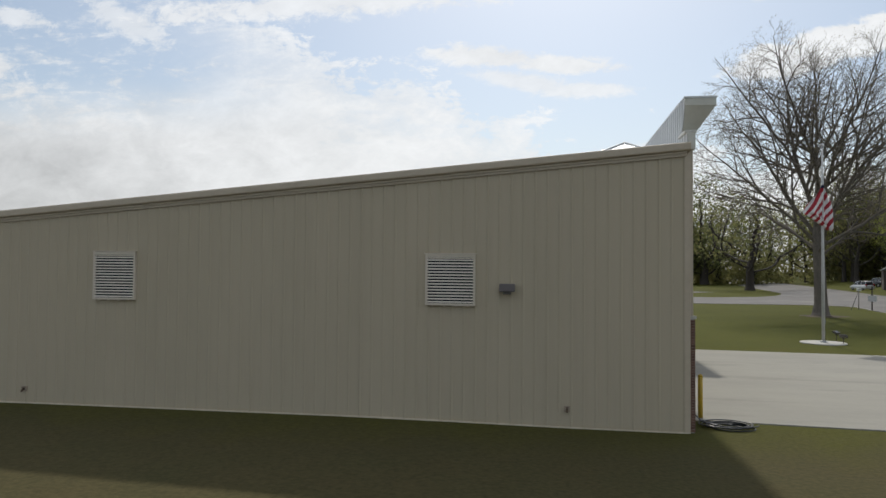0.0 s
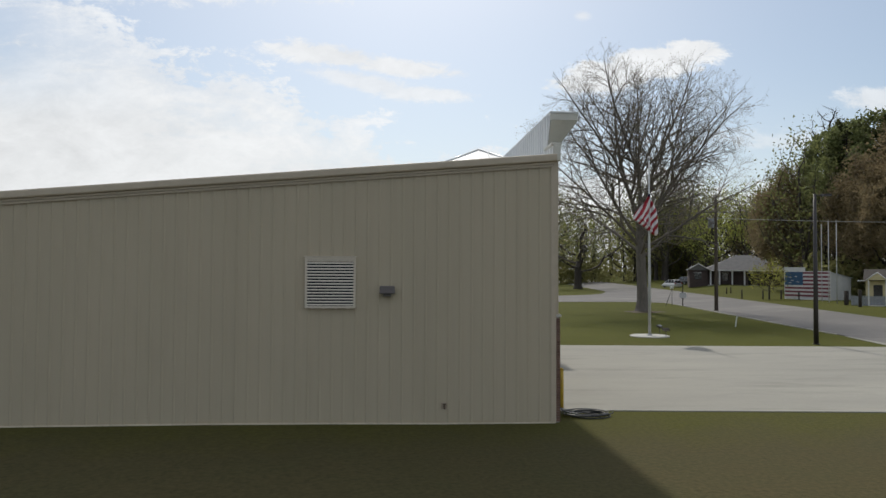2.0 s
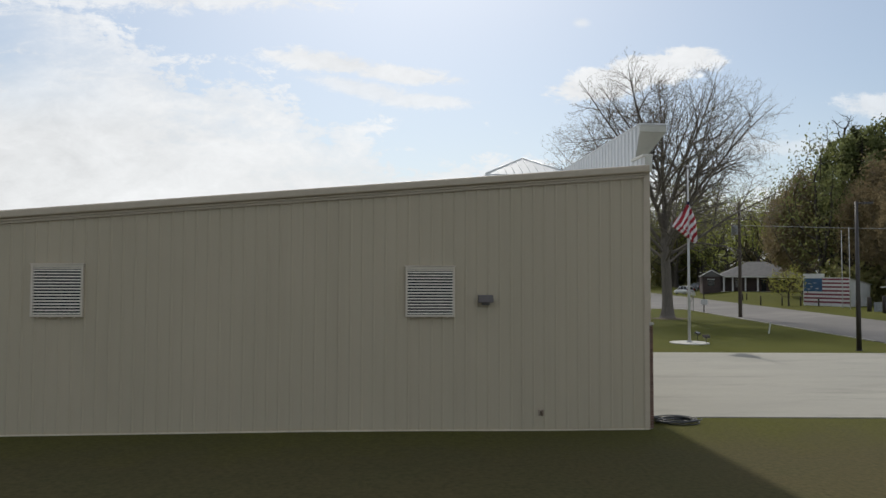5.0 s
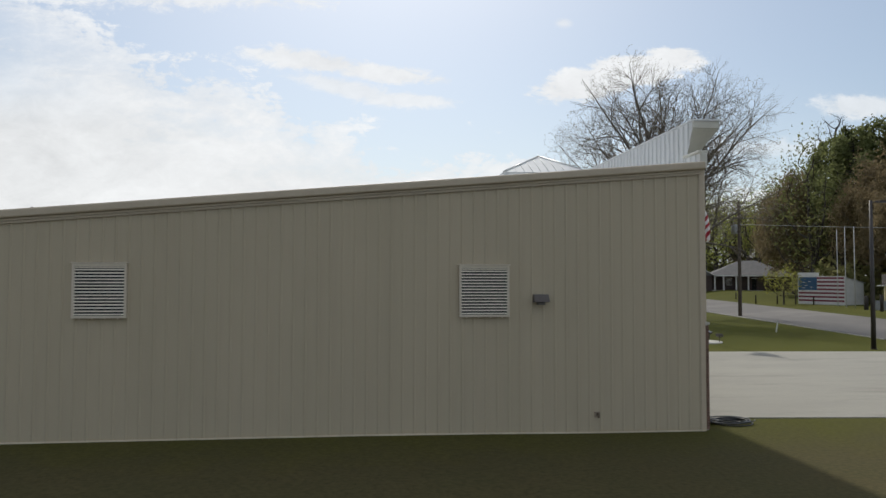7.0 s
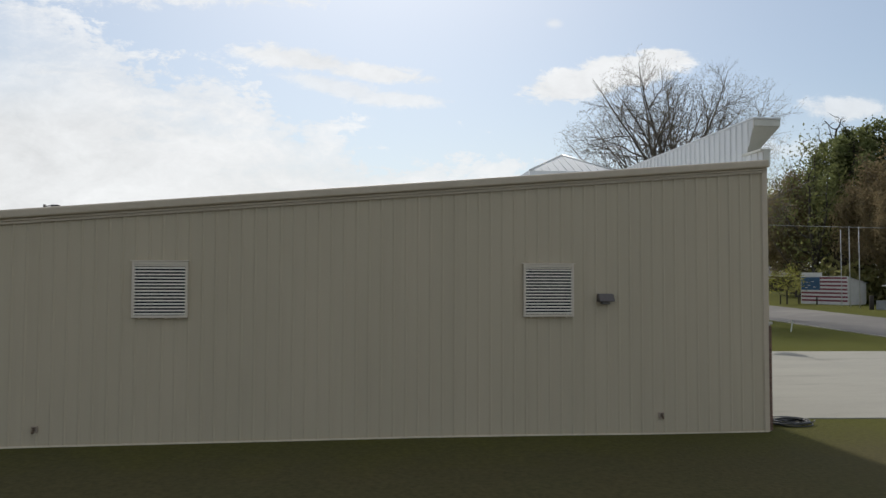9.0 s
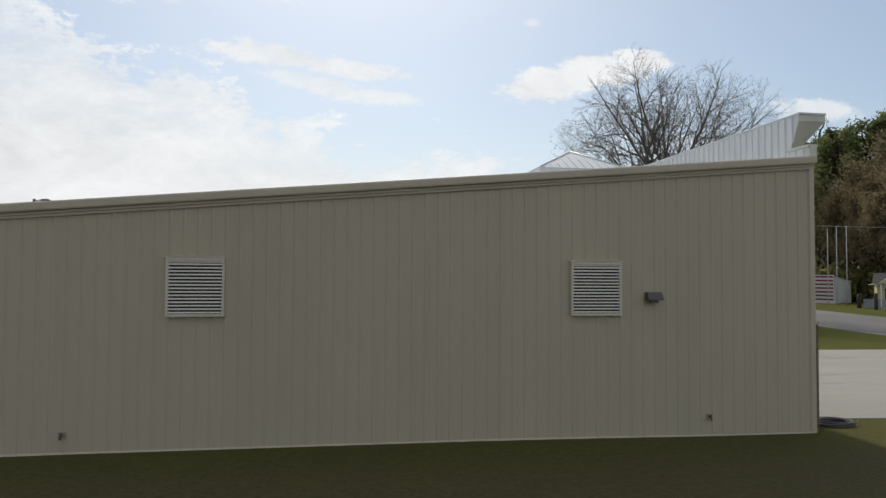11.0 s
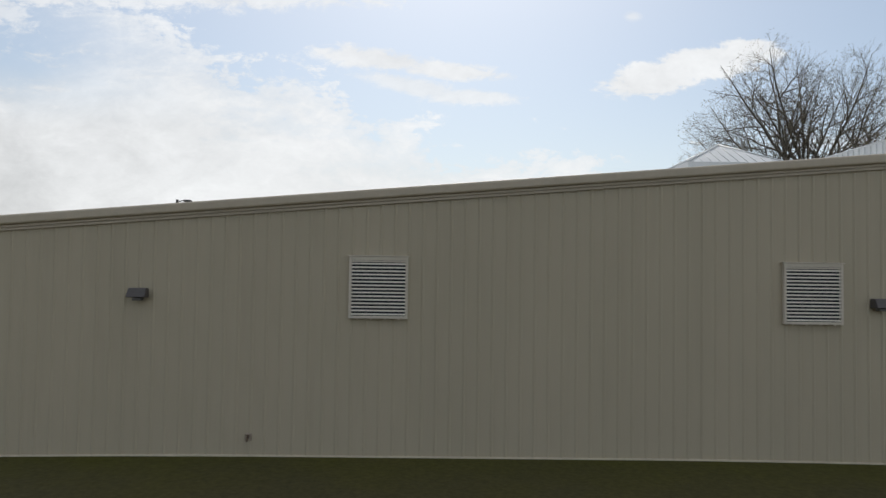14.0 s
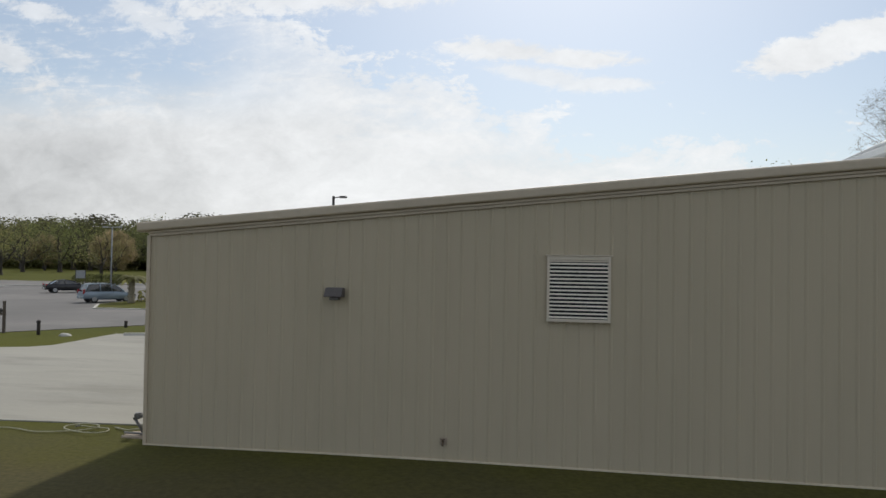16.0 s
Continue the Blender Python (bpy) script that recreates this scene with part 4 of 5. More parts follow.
# ---- beyond the road: painted shed, houses ----
def build_painted_shed():
    """White shed; its road front carries a painted striped flag."""
    p0, p1, p2 = Vector((46.45, 66.2, 0)), Vector((49.05, 61.0, 0)), Vector((52.6, 63.05, 0))
    along, back = (p1 - p0).normalized(), (p2 - p1).normalized()
    L, D = (p1 - p0).length, (p2 - p1).length + 0.6
    m = Matrix(((along.x, back.x, 0, p0.x), (along.y, back.y, 0, p0.y), (0, 0, 1, 0.42), (0, 0, 0, 1)))
    t = thing("painted_shed", "white shed with a faded striped flag painted across it", "shed", m)
    bm = bmesh.new()
    prism(bm, [(0, 0.0), (D, 0.0), (D, 2.9), (0.0, 3.55)], 0.05, L, "x")
    part("body", bm, WHITE_WALL, t)
    part("front_board", boxed(0.0, L, -0.10, -0.004, 0.0, 3.72, 0.01), WHITE_WALL, t)
    part("front_raise", boxed(0.0, L * 0.46, -0.10, -0.004, 3.724, 4.20, 0.01), WHITE_WALL, t)
    bm = bmesh.new()
    prism(bm, [(-0.05, 3.56), (D + 0.25, 2.86), (D + 0.25, 2.92), (-0.05, 3.62)], L * 0.0 + 0.06, L + 0.15, "x")
    part("roof", bm, TIN, t)
    z0, z1 = 0.55, 3.62
    h = (z1 - z0) / 13
    mural = part("mural", boxed(0.06, L - 0.06, -0.108, -0.104, z0 - 0.02, z1 + 0.02), WHITE_WALL, t)
    for k in range(13):
        if k % 2 == 0:
            zt = z1 - k * h
            x0 = L * 0.42 if k < 7 else 0.08
            part("stripe", boxed(x0, L - 0.08, -0.116, -0.110, zt - h, zt), MURAL_RED, mural)
    part("canton", boxed(0.08, L * 0.42 - 0.01, -0.118, -0.110, z1 - 7 * h, z1), MURAL_BLUE, mural, "faded blue corner field")
    for cx, cz in ((0.8, 2.95), (1.5, 3.05), (1.05, 2.55), (1.75, 2.35), (0.75, 2.25)):
        part("pale_dash", boxed(cx - 0.17, cx + 0.17, -0.124, -0.119, cz - 0.045, cz + 0.045), TIN, mural)


def build_thin_pole(x, y, h, label):
    t = thing("metal_pole", label, "pole", pose(x, y, terrain(x, y)), "thin poles")
    part("pole", tubed([(0, 0, -0.1), (0, 0, h)], [0.055, 0.035], 8), POLE_WHITE, t)
    part("cap", tubed([(0, 0, h), (0, 0, h + 0.06), (0, 0, h + 0.1)], [0.06, 0.06, 0.02], 8), POLE_WHITE, t)


def build_fence_post(x, y, h, r, label):
    t = thing("fence_post", label, "post", pose(x, y, terrain(x, y)), "dark wooden posts")
    part("post", tubed([(0, 0, -0.1), (0, 0, h - 0.03), (0, 0, h)], [r, r * 0.95, r * 0.7], 8), WOOD_DARK, t)


def build_brick_house():
    """Low brick house: hipped roof, a gabled wing, a porch with white posts."""
    t = thing("house", "low dark brick house with grey hipped roof and white porch posts", "house", pose(52.6, 107.5, 1.62, 0, 0, -22))
    part("wall", boxed(2.2, 17.0, 1.6, 9.5, -0.6, 2.65), HOUSE_BRICK, t, "dark brick wall")
    part("wing_wall", boxed(0.0, 3.2, 0.0, 9.0, -0.6, 2.65), HOUSE_BRICK, t)
    bm = bmesh.new()
    lo = [bm.verts.new(p) for p in ((2.4, -0.2, 2.66), (17.6, -0.2, 2.66), (17.6, 10.1, 2.66), (2.4, 10.1, 2.66))]
    r0, r1 = bm.verts.new((8.6, 5.0, 5.55)), bm.verts.new((11.6, 5.0, 5.55))
    for q in ((lo[0], lo[1], r1, r0), (lo[1], lo[2], r1), (lo[2], lo[3], r0, r1), (lo[3], lo[0], r0), (lo[3], lo[2], lo[1], lo[0])):
        bm.faces.new(q)
    part("roof", bm, SHINGLE, t, "grey shingled hipped roof")
    bm = bmesh.new()
    prism(bm, [(-0.5, 2.66), (1.6, 3.85), (3.7, 2.66)], -0.3, 6.0)
    part("gable_roof", bm, SHINGLE, t)
    for a, b in (((-0.55, 2.62), (1.6, 3.88)), ((1.6, 3.88), (3.75, 2.62))):
        part("bargeboard", tubed([(a[0], -0.34, a[1]), (b[0], -0.34, b[1])], 0.09, 4), WHITE_PAINT, t)
    part("fascia", boxed(3.6, 17.6, -0.26, -0.2, 2.50, 2.68), WHITE_PAINT, t)
    part("porch_floor", boxed(3.2, 12.0, -0.1, 1.6, -0.5, -0.08), KERB, t)
    for x in (3.75, 5.3, 7.5, 9.6):
        part("porch_post", boxed(x - 0.13, x + 0.13, 0.0, 0.26, -0.08, 2.5, 0.01), WHITE_PAINT, t)
    for x0, x1, z0, y in ((5.9, 6.9, 0.7, 1.6), (10.4, 11.2, -0.05, 1.6), (13.2, 14.6, 0.9, 1.6), (0.9, 2.1, 0.9, 0.0)):
        w = part("window", boxed(x0, x1, y - 0.05, y - 0.004, z0, 2.1), GLASS_DARK, t)
        part("frame", boxed(x0 - 0.08, x1 + 0.08, y - 0.06, y - 0.052, 2.1, 2.2), WHITE_PAINT, w)
    part("chimney", boxed(10.2, 10.9, 6.2, 6.9, 4.6, 6.0, 0.02), HOUSE_BRICK, t)


def build_yellow_house():
    t = thing("house", "small pale yellow house with a gabled porch", "house", pose(45.0, 50.1, 0.62, 0, 0, -38))
    part("wall", boxed(0.45, 9.0, 0.0, 5.0, -0.3, 2.6), YELLOW_WALL, t, "pale yellow boarded wall")
    bm = bmesh.new()
    prism(bm, [(-0.35, 2.55), (2.5, 3.75), (5.4, 2.55)], 0.25, 9.4, "x")
    part("roof", bm, WOOD_DARK, t, "dark weathered roof")
    bm = bmesh.new()
    prism(bm, [(0.62, 2.62), (2.38, 2.62), (1.5, 3.35)], -1.2, 0.5)
    part("porch_gable", bm, YELLOW_WALL, t)
    for a, b in (((0.48, 2.56), (1.5, 3.40)), ((1.5, 3.40), (2.52, 2.56))):
        part("bargeboard", tubed([(a[0], -1.25, a[1]), (b[0], -1.25, b[1])], 0.055, 4), WHITE_PAINT, t)
    part("porch_roof", boxed(-0.25, 0.44, -0.6, 0.5, 2.50, 2.58), WHITE_PAINT, t)
    for x in (0.75, 2.25):
        part("porch_post", boxed(x - 0.06, x + 0.06, -1.1, -0.98, 0, 2.62), WHITE_PAINT, t)
    part("door", boxed(1.15, 1.95, -0.05, -0.004, 0.1, 2.1), GLASS_DARK, t, "dark doorway")
    for x in (4.6, 6.8):
        part("window", boxed(x, x + 0.8, -0.05, -0.004, 0.9, 2.0), GLASS_DARK, t)
    for x in (4.6, 6.8):
        bm = bmesh.new()
        prism(bm, [(-0.06, 2.1), (-0.45, 1.75), (-0.42, 1.72), (-0.02, 2.04)], x - 0.05, x + 0.85, "x")
        part("awning", bm, WOOD_DARK, t, "dark window awning")
    part("steps", boxed(0.9, 2.1, -1.9, -0.1, -0.3, 0.05), KERB, t)


def build_white_fence():
    t = thing("fence", "low pale board fence in front of a yellow house", "fence", pose(43.9, 50.05, 0.55, 0, 0, -38))
    for k in range(22):
        x = k * 0.24
        part("board", boxed(x, x + 0.225, -0.02, 0.0, 0.05, 1.05), STEEL_GREY, t)
    for z in (0.3, 0.85):
        part("rail", boxed(0, 5.3, 0.004, 0.05, z - 0.04, z + 0.04), WHITE_WALL, t)


build_painted_shed()
build_thin_pole(46.4, 58.6, 9.0, "thin pale metal pole beside the painted shed")
build_thin_pole(45.5, 56.0, 9.2, "thin pale metal pole beside the painted shed")
build_thin_pole(44.6, 53.3, 9.0, "thin pale metal pole beside the painted shed")
for fx, fy, fh, fr in ((43.5, 50.2, 1.5, 0.22), (45.0, 64.6, 1.15, 0.10), (46.2, 62.8, 1.0, 0.09), (43.4, 66.0, 1.1, 0.09), (41.9, 68.4, 1.2, 0.09),
                       (48.7, 84.4, 1.0, 0.09), (47.2, 82.8, 1.0, 0.09), (42.4, 46.6, 1.7, 0.16)):
    build_fence_post(fx, fy, fh, fr, "short dark wooden post at the roadside")
build_brick_house()
build_yellow_house()
build_white_fence()


# ---- cars ----
def build_car(at, paint, label, long_roof, name="car"):
    """A car 4.7 m long, heading +x: lofted body, glazed cabin, wheels and lamps."""
    t = thing(name, label, "car", at, "parked cars")
    L, W = 2.36, 0.91
    roof_z = 1.66 if long_roof else 1.42
    belt = [(-L, 0.62, 0.86), (-L + 0.12, 0.40, 0.98), (-1.6, 0.30, 1.0), (-0.6, 0.26, 0.98), (0.6, 0.26, 0.97), (1.25, 0.28, 0.94), (1.9, 0.32, 0.82), (L - 0.1, 0.40, 0.68), (L, 0.5, 0.60)]
    bm = bmesh.new()
    rings = []
    for i, (x, lo, hi) in enumerate(belt):
        w = W * (0.86 if i in (0, 8) else 0.95 if i in (1, 7) else 1.0)
        prof = [(-w * 0.93, lo), (-w, lo + 0.14), (-w * 1.0, (lo + hi) / 2 + 0.05), (-w * 0.95, hi - 0.05), (-w * 0.86, hi), (w * 0.86, hi), (w * 0.95, hi - 0.05), (w, (lo + hi) / 2 + 0.05), (w, lo + 0.14), (w * 0.93, lo)]
        rings.append([bm.verts.new((x, y, z)) for y, z in prof])
    for a, b in zip(rings, rings[1:]):
        for k in range(10):
            bm.faces.new((a[k], a[(k + 1) % 10], b[(k + 1) % 10], b[k])).smooth = True
    bm.faces.new(rings[0])
    bm.faces.new(rings[-1][::-1])
    part("body", bm, paint, t)
    if long_roof:
        cab = [(-L + 0.14, 0.98, 0.80), (-L + 0.42, roof_z - 0.10, 0.62), (-1.55, roof_z - 0.02, 0.64), (-0.2, roof_z, 0.65), (0.42, roof_z - 0.06, 0.64), (1.28, 0.95, 0.80)]
    else:
        cab = [(-L + 0.62, 0.97, 0.78), (-1.15, roof_z - 0.08, 0.60), (-0.6, roof_z, 0.62), (-0.1, roof_z, 0.63), (0.32, roof_z - 0.06, 0.62), (1.22, 0.95, 0.80)]
    bm = bmesh.new()
    rings = []
    for x, z, w in cab:
        rings.append([bm.verts.new((x, s * ww, zz)) for s, ww, zz in ((-1, 0.80, 0.93), (-1, w, z), (1, w, z), (1, 0.80, 0.93))])
    for a, b in zip(rings, rings[1:]):
        for k in range(3):
            bm.faces.new((a[k], a[k + 1], b[k + 1], b[k]))
    part("cabin_glass", bm, GLASS_DARK, t, "dark tinted windows")
    bm = bmesh.new()
    tops = [(x, z, w) for x, z, w in cab if z > 1.2]
    hi = [[bm.verts.new((x, s * (w + 0.015), z + dz)) for s in (-1, 1) for dz in (0.028, -0.03)] for x, z, w in tops]
    for a, b in zip(hi, hi[1:]):
        bm.faces.new((a[0], a[2], b[2], b[0])).smooth = True
        bm.faces.new((a[1], a[0], b[0], b[1]))
        bm.faces.new((a[2], a[3], b[3], b[2]))
    for e in (hi[0], hi[-1]):
        bm.faces.new((e[0], e[1], e[3], e[2]))
    part("roof_skin", bm, paint, t)
    for s in (-1, 1):
        for a, b in ((0, 1), (len(cab) - 2, len(cab) - 1)):
            (xa, za, wa), (xb, zb, wb) = cab[a], cab[b]
            if za < 1.2:
                wa = 0.80
            if zb < 1.2:
                wb = 0.80
            part("pillar", tubed([(xa, s * (wa + 0.01), za), (xb, s * (wb + 0.01), zb)], 0.045, 6), paint, t)
        for x in (-0.85, 0.15) if long_roof else (-0.4,):
            part("pillar", tubed([(x, s * 0.80, 0.95), (x - 0.05, s * 0.645, roof_z - 0.02)], 0.04, 6), paint, t)
        part("tail_lamp", boxed(-L - 0.01, -L + 0.14, s * 0.72 - 0.10, s * 0.72 + 0.10, 0.80, 1.02 if not long_roof else 1.18, 0.02), TAIL, t, "red tail lamp")
        part("head_lamp", boxed(L - 0.16, L - 0.02, s * 0.62 - 0.16, s * 0.62 + 0.16, 0.56, 0.68, 0.02), LENS, t)
        part("mirror", boxed(0.95, 1.10, s * 0.98 - 0.09, s * 0.98 + 0.09, 0.96, 1.10, 0.02), paint, t)
        for x in (-1.42, 1.40):
            w = part("wheel", tubed([(x, s * 0.70, 0.33), (x, s * 0.89, 0.33)], 0.335, 20), TYRE, t)
            part("rim", tubed([(x, s * 0.885, 0.33), (x, s * 0.915, 0.33)], [0.23, 0.20], 14), RIM, w)
    part("bumper", boxed(-L - 0.05, -L + 0.2, -0.80, 0.80, 0.36, 0.60, 0.05), paint, t)
    part("plate_panel", boxed(-L - 0.062, -L - 0.052, -0.22, 0.22, 0.44, 0.56), PLASTIC, t)
    return t


build_car(pose(-57.6, 44.0, 0.02, 0, 0, 56) @ Matrix.Diagonal((1.0, 1.0, 1.05, 1)), CAR_BLUE, "pale blue estate car parked on worn asphalt", True)
build_car(pose(-72.6, 57.6, 0.02, 0, 0, 52) @ Matrix.Diagonal((1.0, 1.0, 1.04, 1)), CAR_BLACK, "black saloon car parked on worn asphalt", False)
build_car(pose(53.2, 117.0, terrain(53.2, 117.0), 0, 0, 100), CAR_WHITE, "distant white car parked on grass beside a house", True)
build_car(pose(57.4, 120.5, terrain(57.4, 120.5), 0, 0, 100), CAR_BLACK, "distant dark car parked on grass beside a house", True)


# ---- behind the building ----
def build_garden_hose():
    t = thing("garden_hose", "faded tan garden hose looped loosely on the grass", "hose")
    pts = [(-34.5, 0.15), (-32.0, 0.30), (-30.2, 0.30), (-29.2, 0.52), (-28.7, 0.50), (-28.1, 0.34), (-27.6, 0.42), (-27.1, 0.66), (-26.86, 0.98), (-27.0, 1.18), (-27.35, 1.22), (-27.62, 1.02),
           (-27.6, 0.76), (-27.3, 0.54), (-26.75, 0.40), (-26.42, 0.46), (-26.34, 0.66), (-26.5, 0.84), (-26.9, 0.86), (-27.3, 0.92)]
    fine = []
    for i in range(len(pts) - 1):
        p0, p1, p2, p3 = (Vector(pts[min(max(i + k, 0), len(pts) - 1)]) for k in (-1, 0, 1, 2))
        for s in np.linspace(0, 1, 7)[:-1]:
            q = 0.5 * (2 * p1 + (p2 - p0) * s + (2 * p0 - 5 * p1 + 4 * p2 - p3) * s * s + (3 * p1 - p0 - 3 * p2 + p3) * s ** 3)
            fine.append((q.x, q.y, 0.02 + 0.0006 * len(fine)))
    part("hose", tubed(fine, 0.013, 6), TAN_HOSE, t)
    part("tail", tubed([(-26.5, 1.15, 0.03), (-26.0, 0.9, 0.05), (-25.5, 0.72, 0.16), (-25.30, 0.66, 0.30)], 0.016, 6), TAN_HOSE, t)
    part("nozzle", tubed([(-27.3, 0.92, 0.09), (-27.42, 0.93, 0.05)], [0.020, 0.016], 8), GALV, t)


def build_standpipe():
    """Bent water pipe with a valve, on a small slab."""
    t = thing("standpipe", "bent grey water pipe with valve on a small slab", "standpipe", pose(-25.40, 0.62, 0) @ Matrix.Diagonal((1, 1, 0.72, 1)))
    part("slab", boxed(-0.42, 0.40, -0.24, 0.26, -0.03, 0.07, 0.02), PLATE, t)
    part("pipe", tubed([(0.18, 0, 0.10), (0.18, 0, 0.60), (0.10, 0, 0.70), (-0.12, 0, 0.66), (-0.24, 0, 0.56)], 0.045, 10), GALV, t)
    part("pipe", tubed([(-0.22, 0, 0.58), (-0.10, 0, 0.36), (0.02, 0, 0.12)], 0.040, 10), GALV, t)
    part("valve", boxed(-0.20, -0.06, -0.07, 0.07, 0.58, 0.74, 0.02), GALV, t)
    part("wheel", tubed([(-0.13, 0, 0.74), (-0.13, 0, 0.77)], 0.075, 12), GALV, t)
    part("low_pipe", tubed([(-0.40, -0.12, 0.14), (0.22, -0.12, 0.14)], 0.035, 8), GALV, t)


def build_mailbox():
    t = thing("mailbox", "dark mailbox on a brown wooden post beside the road", "mailbox", pose(-45.6, 18.7, 0))
    part("post", boxed(-0.06, 0.06, -0.06, 0.06, -0.1, 1.75, 0.01), WOOD_POLE, t)
    part("arm", boxed(-0.75, 0.1, -0.05, 0.05, 0.98, 1.08, 0.01), WOOD_POLE, t)
    bm = bmesh.new()
    prism(bm, [(-0.11, 1.09), (0.11, 1.09), (0.11, 1.24), (0.07, 1.31), (0, 1.335), (-0.07, 1.31), (-0.11, 1.24)], -0.72, -0.2, "x")
    part("box", bm, BRONZE, t)


def build_hydrant_post(x, y, h):
    t = thing("utility_post", "short dark capped utility post in the grass", "post", pose(x, y, 0), "utility posts")
    part("post", tubed([(0, 0, -0.1), (0, 0, h * 0.82)], 0.09, 10), WOOD_DARK, t)
    part("cap", tubed([(0, 0, h * 0.82), (0, 0, h * 0.86), (0, 0, h * 0.95), (0, 0, h)], [0.13, 0.13, 0.08, 0.02], 10), WOOD_DARK, t)


def build_rock(x, y):
    bm = bmesh.new()
    bmesh.ops.create_icosphere(bm, subdivisions=3, radius=0.5)
    for v in bm.verts:
        k = 1 + 0.22 * noise.noise(v.co * 2.3 + Vector((3, 1, 5)))
        v.co = Vector((v.co.x * 1.25 * k, v.co.y * 0.8 * k, max(-0.05, v.co.z * 0.34 * k)))
    for f in bm.faces:
        f.smooth = True
    ob = tagged(new("rock", mesh_of("rock", bm, KERB)), "pale flat rock lying on the verge", "rock")
    ob.matrix_world = pose(x, y, 0, 0, 0, 20) @ Matrix.Diagonal((0.5, 0.6, 0.9, 1))


def build_wheel_stop():
    bm = bmesh.new()
    prism(bm, [(-0.10, 0.0), (0.10, 0.0), (0.07, 0.13), (-0.07, 0.13)], -1.35, 1.35, "x")
    ob = tagged(new("wheel_stop", mesh_of("wheel_stop", bm, KERB)), "concrete wheel stop on the yard slab", "wheel stop")
    ob.matrix_world = pose(-37.6, 19.85, 0.03, 0, 0, 18)


def build_lot_lamp():
    t = thing("lot_lamp", "tall pale metal lamp post in the parking lot", "street lamp", pose(-70.5, 62.6, 0))
    part("pole", tubed([(0, 0, 0), (0, 0, 8.0)], [0.10, 0.07], 10), STEEL_GREY, t)
    part("base", tubed([(0, 0, 0), (0, 0, 0.6)], 0.25, 12), KERB, t)
    part("arm", tubed([(-0.9, 0, 7.92), (0.9, 0, 7.92)], 0.04, 6), STEEL_GREY, t)
    for s in (-1, 1):
        part("head", boxed(s * 0.95 - 0.3, s * 0.95 + 0.3, -0.18, 0.18, 7.86, 8.02, 0.03), STEEL_GREY, t)


def build_lot_sign():
    t = thing("lot_sign", "small grey notice board on two posts", "sign", pose(-84.6, 75.5, 0.0, 0, 0, 40) @ Matrix.Diagonal((0.58, 0.58, 0.9, 1)))
    for x in (-1.1, 1.1):
        part("post", boxed(x - 0.07, x + 0.07, -0.07, 0.07, -0.1, 2.75, 0.01), WOOD_DARK, t)
    part("board", boxed(-1.02, 1.02, -0.06, 0.02, 1.2, 2.5, 0.02), STEEL_GREY, t)


build_garden_hose()
build_standpipe()
build_mailbox()
build_hydrant_post(-43.3, 18.5, 0.80)
build_hydrant_post(-41.5, 23.4, 0.42)
build_rock(-41.6, 18.4)
build_wheel_stop()
build_lot_lamp()
build_lot_sign()


# ---- trees ----
def grow(seed, trunk, centre, radii, points, reach=4.5, kill=0.8, step=0.5, lean=(0, 0), hollow=0.0, up=0.0):
    """A branching skeleton that grows into an egg-shaped crown. Gives nodes, parents and branch radii."""
    rng = np.random.default_rng(seed)
    pts = rng.normal(size=(points * 3, 3))
    pts /= np.linalg.norm(pts, axis=1)[:, None]
    rad = rng.random(points * 3) ** (1 / 3)
    keep = rad > hollow
    pts = (pts * rad[:, None])[keep][:points] * np.array(radii)
    pts *= (1 + 0.16 * np.sin(3.1 * np.arctan2(pts[:, 1], pts[:, 0]) + seed))[:, None]
    pts += np.array(centre)
    pts = pts[pts[:, 2] > trunk * 0.75 + 0.22 * np.hypot(pts[:, 0], pts[:, 1])]
    nodes, parents = [np.zeros(3)], [-1]
    n0 = max(2, int(trunk / step))
    for k in range(1, n0 + 1):
        s = k / n0
        nodes.append(np.array([lean[0] * s * s, lean[1] * s * s, trunk * s]))
        parents.append(k - 1)
    near = np.full(len(pts), 1e9)
    who = np.zeros(len(pts), int)
    for i, p in enumerate(nodes):
        d = np.linalg.norm(pts - p, axis=1)
        m = d < near
        near[m], who[m] = d[m], i
    alive = np.ones(len(pts), bool)
    for _ in range(140):
        pull = {}
        lim = reach if len(nodes) > n0 + 12 else 60.0
        for a in np.nonzero(alive & (near < lim))[0]:
            pull.setdefault(int(who[a]), []).append(a)
        if not pull:
            break
        fresh = []
        for i, idx in pull.items():
            v = pts[idx] - nodes[i]
            v = (v / np.linalg.norm(v, axis=1)[:, None]).mean(0)
            v += rng.normal(scale=0.10, size=3) + np.array([0, 0, up])
            v /= np.linalg.norm(v) + 1e-9
            q = nodes[i] + v * step
            fresh.append((q, i))
        first = len(nodes)
        for q, i in fresh:
            nodes.append(q)
            parents.append(i)
        new_pts = np.array([q for q, _ in fresh])
        idx = np.nonzero(alive)[0]
        d = np.linalg.norm(pts[idx][:, None] - new_pts[None], axis=2)
        best = d.argmin(1)
        bd = d[np.arange(len(idx)), best]
        m = bd < near[idx]
        near[idx[m]], who[idx[m]] = bd[m], first + best[m]
        alive &= ~(near < kill)
        if not alive.any():
            break
    nodes = np.array(nodes)
    r = np.zeros(len(nodes))
    kids = [0] * len(nodes)
    for i in range(len(nodes) - 1, 0, -1):
        kids[parents[i]] += 1
    power = 1.75
    load = np.zeros(len(nodes))
    for i in range(len(nodes) - 1, -1, -1):
        if load[i] == 0:
            load[i] = 1.0
        load[i] += 0.12
        if parents[i] >= 0:
            load[parents[i]] += load[i]
    r = load ** (1 / power)
    return nodes, parents, r, kids


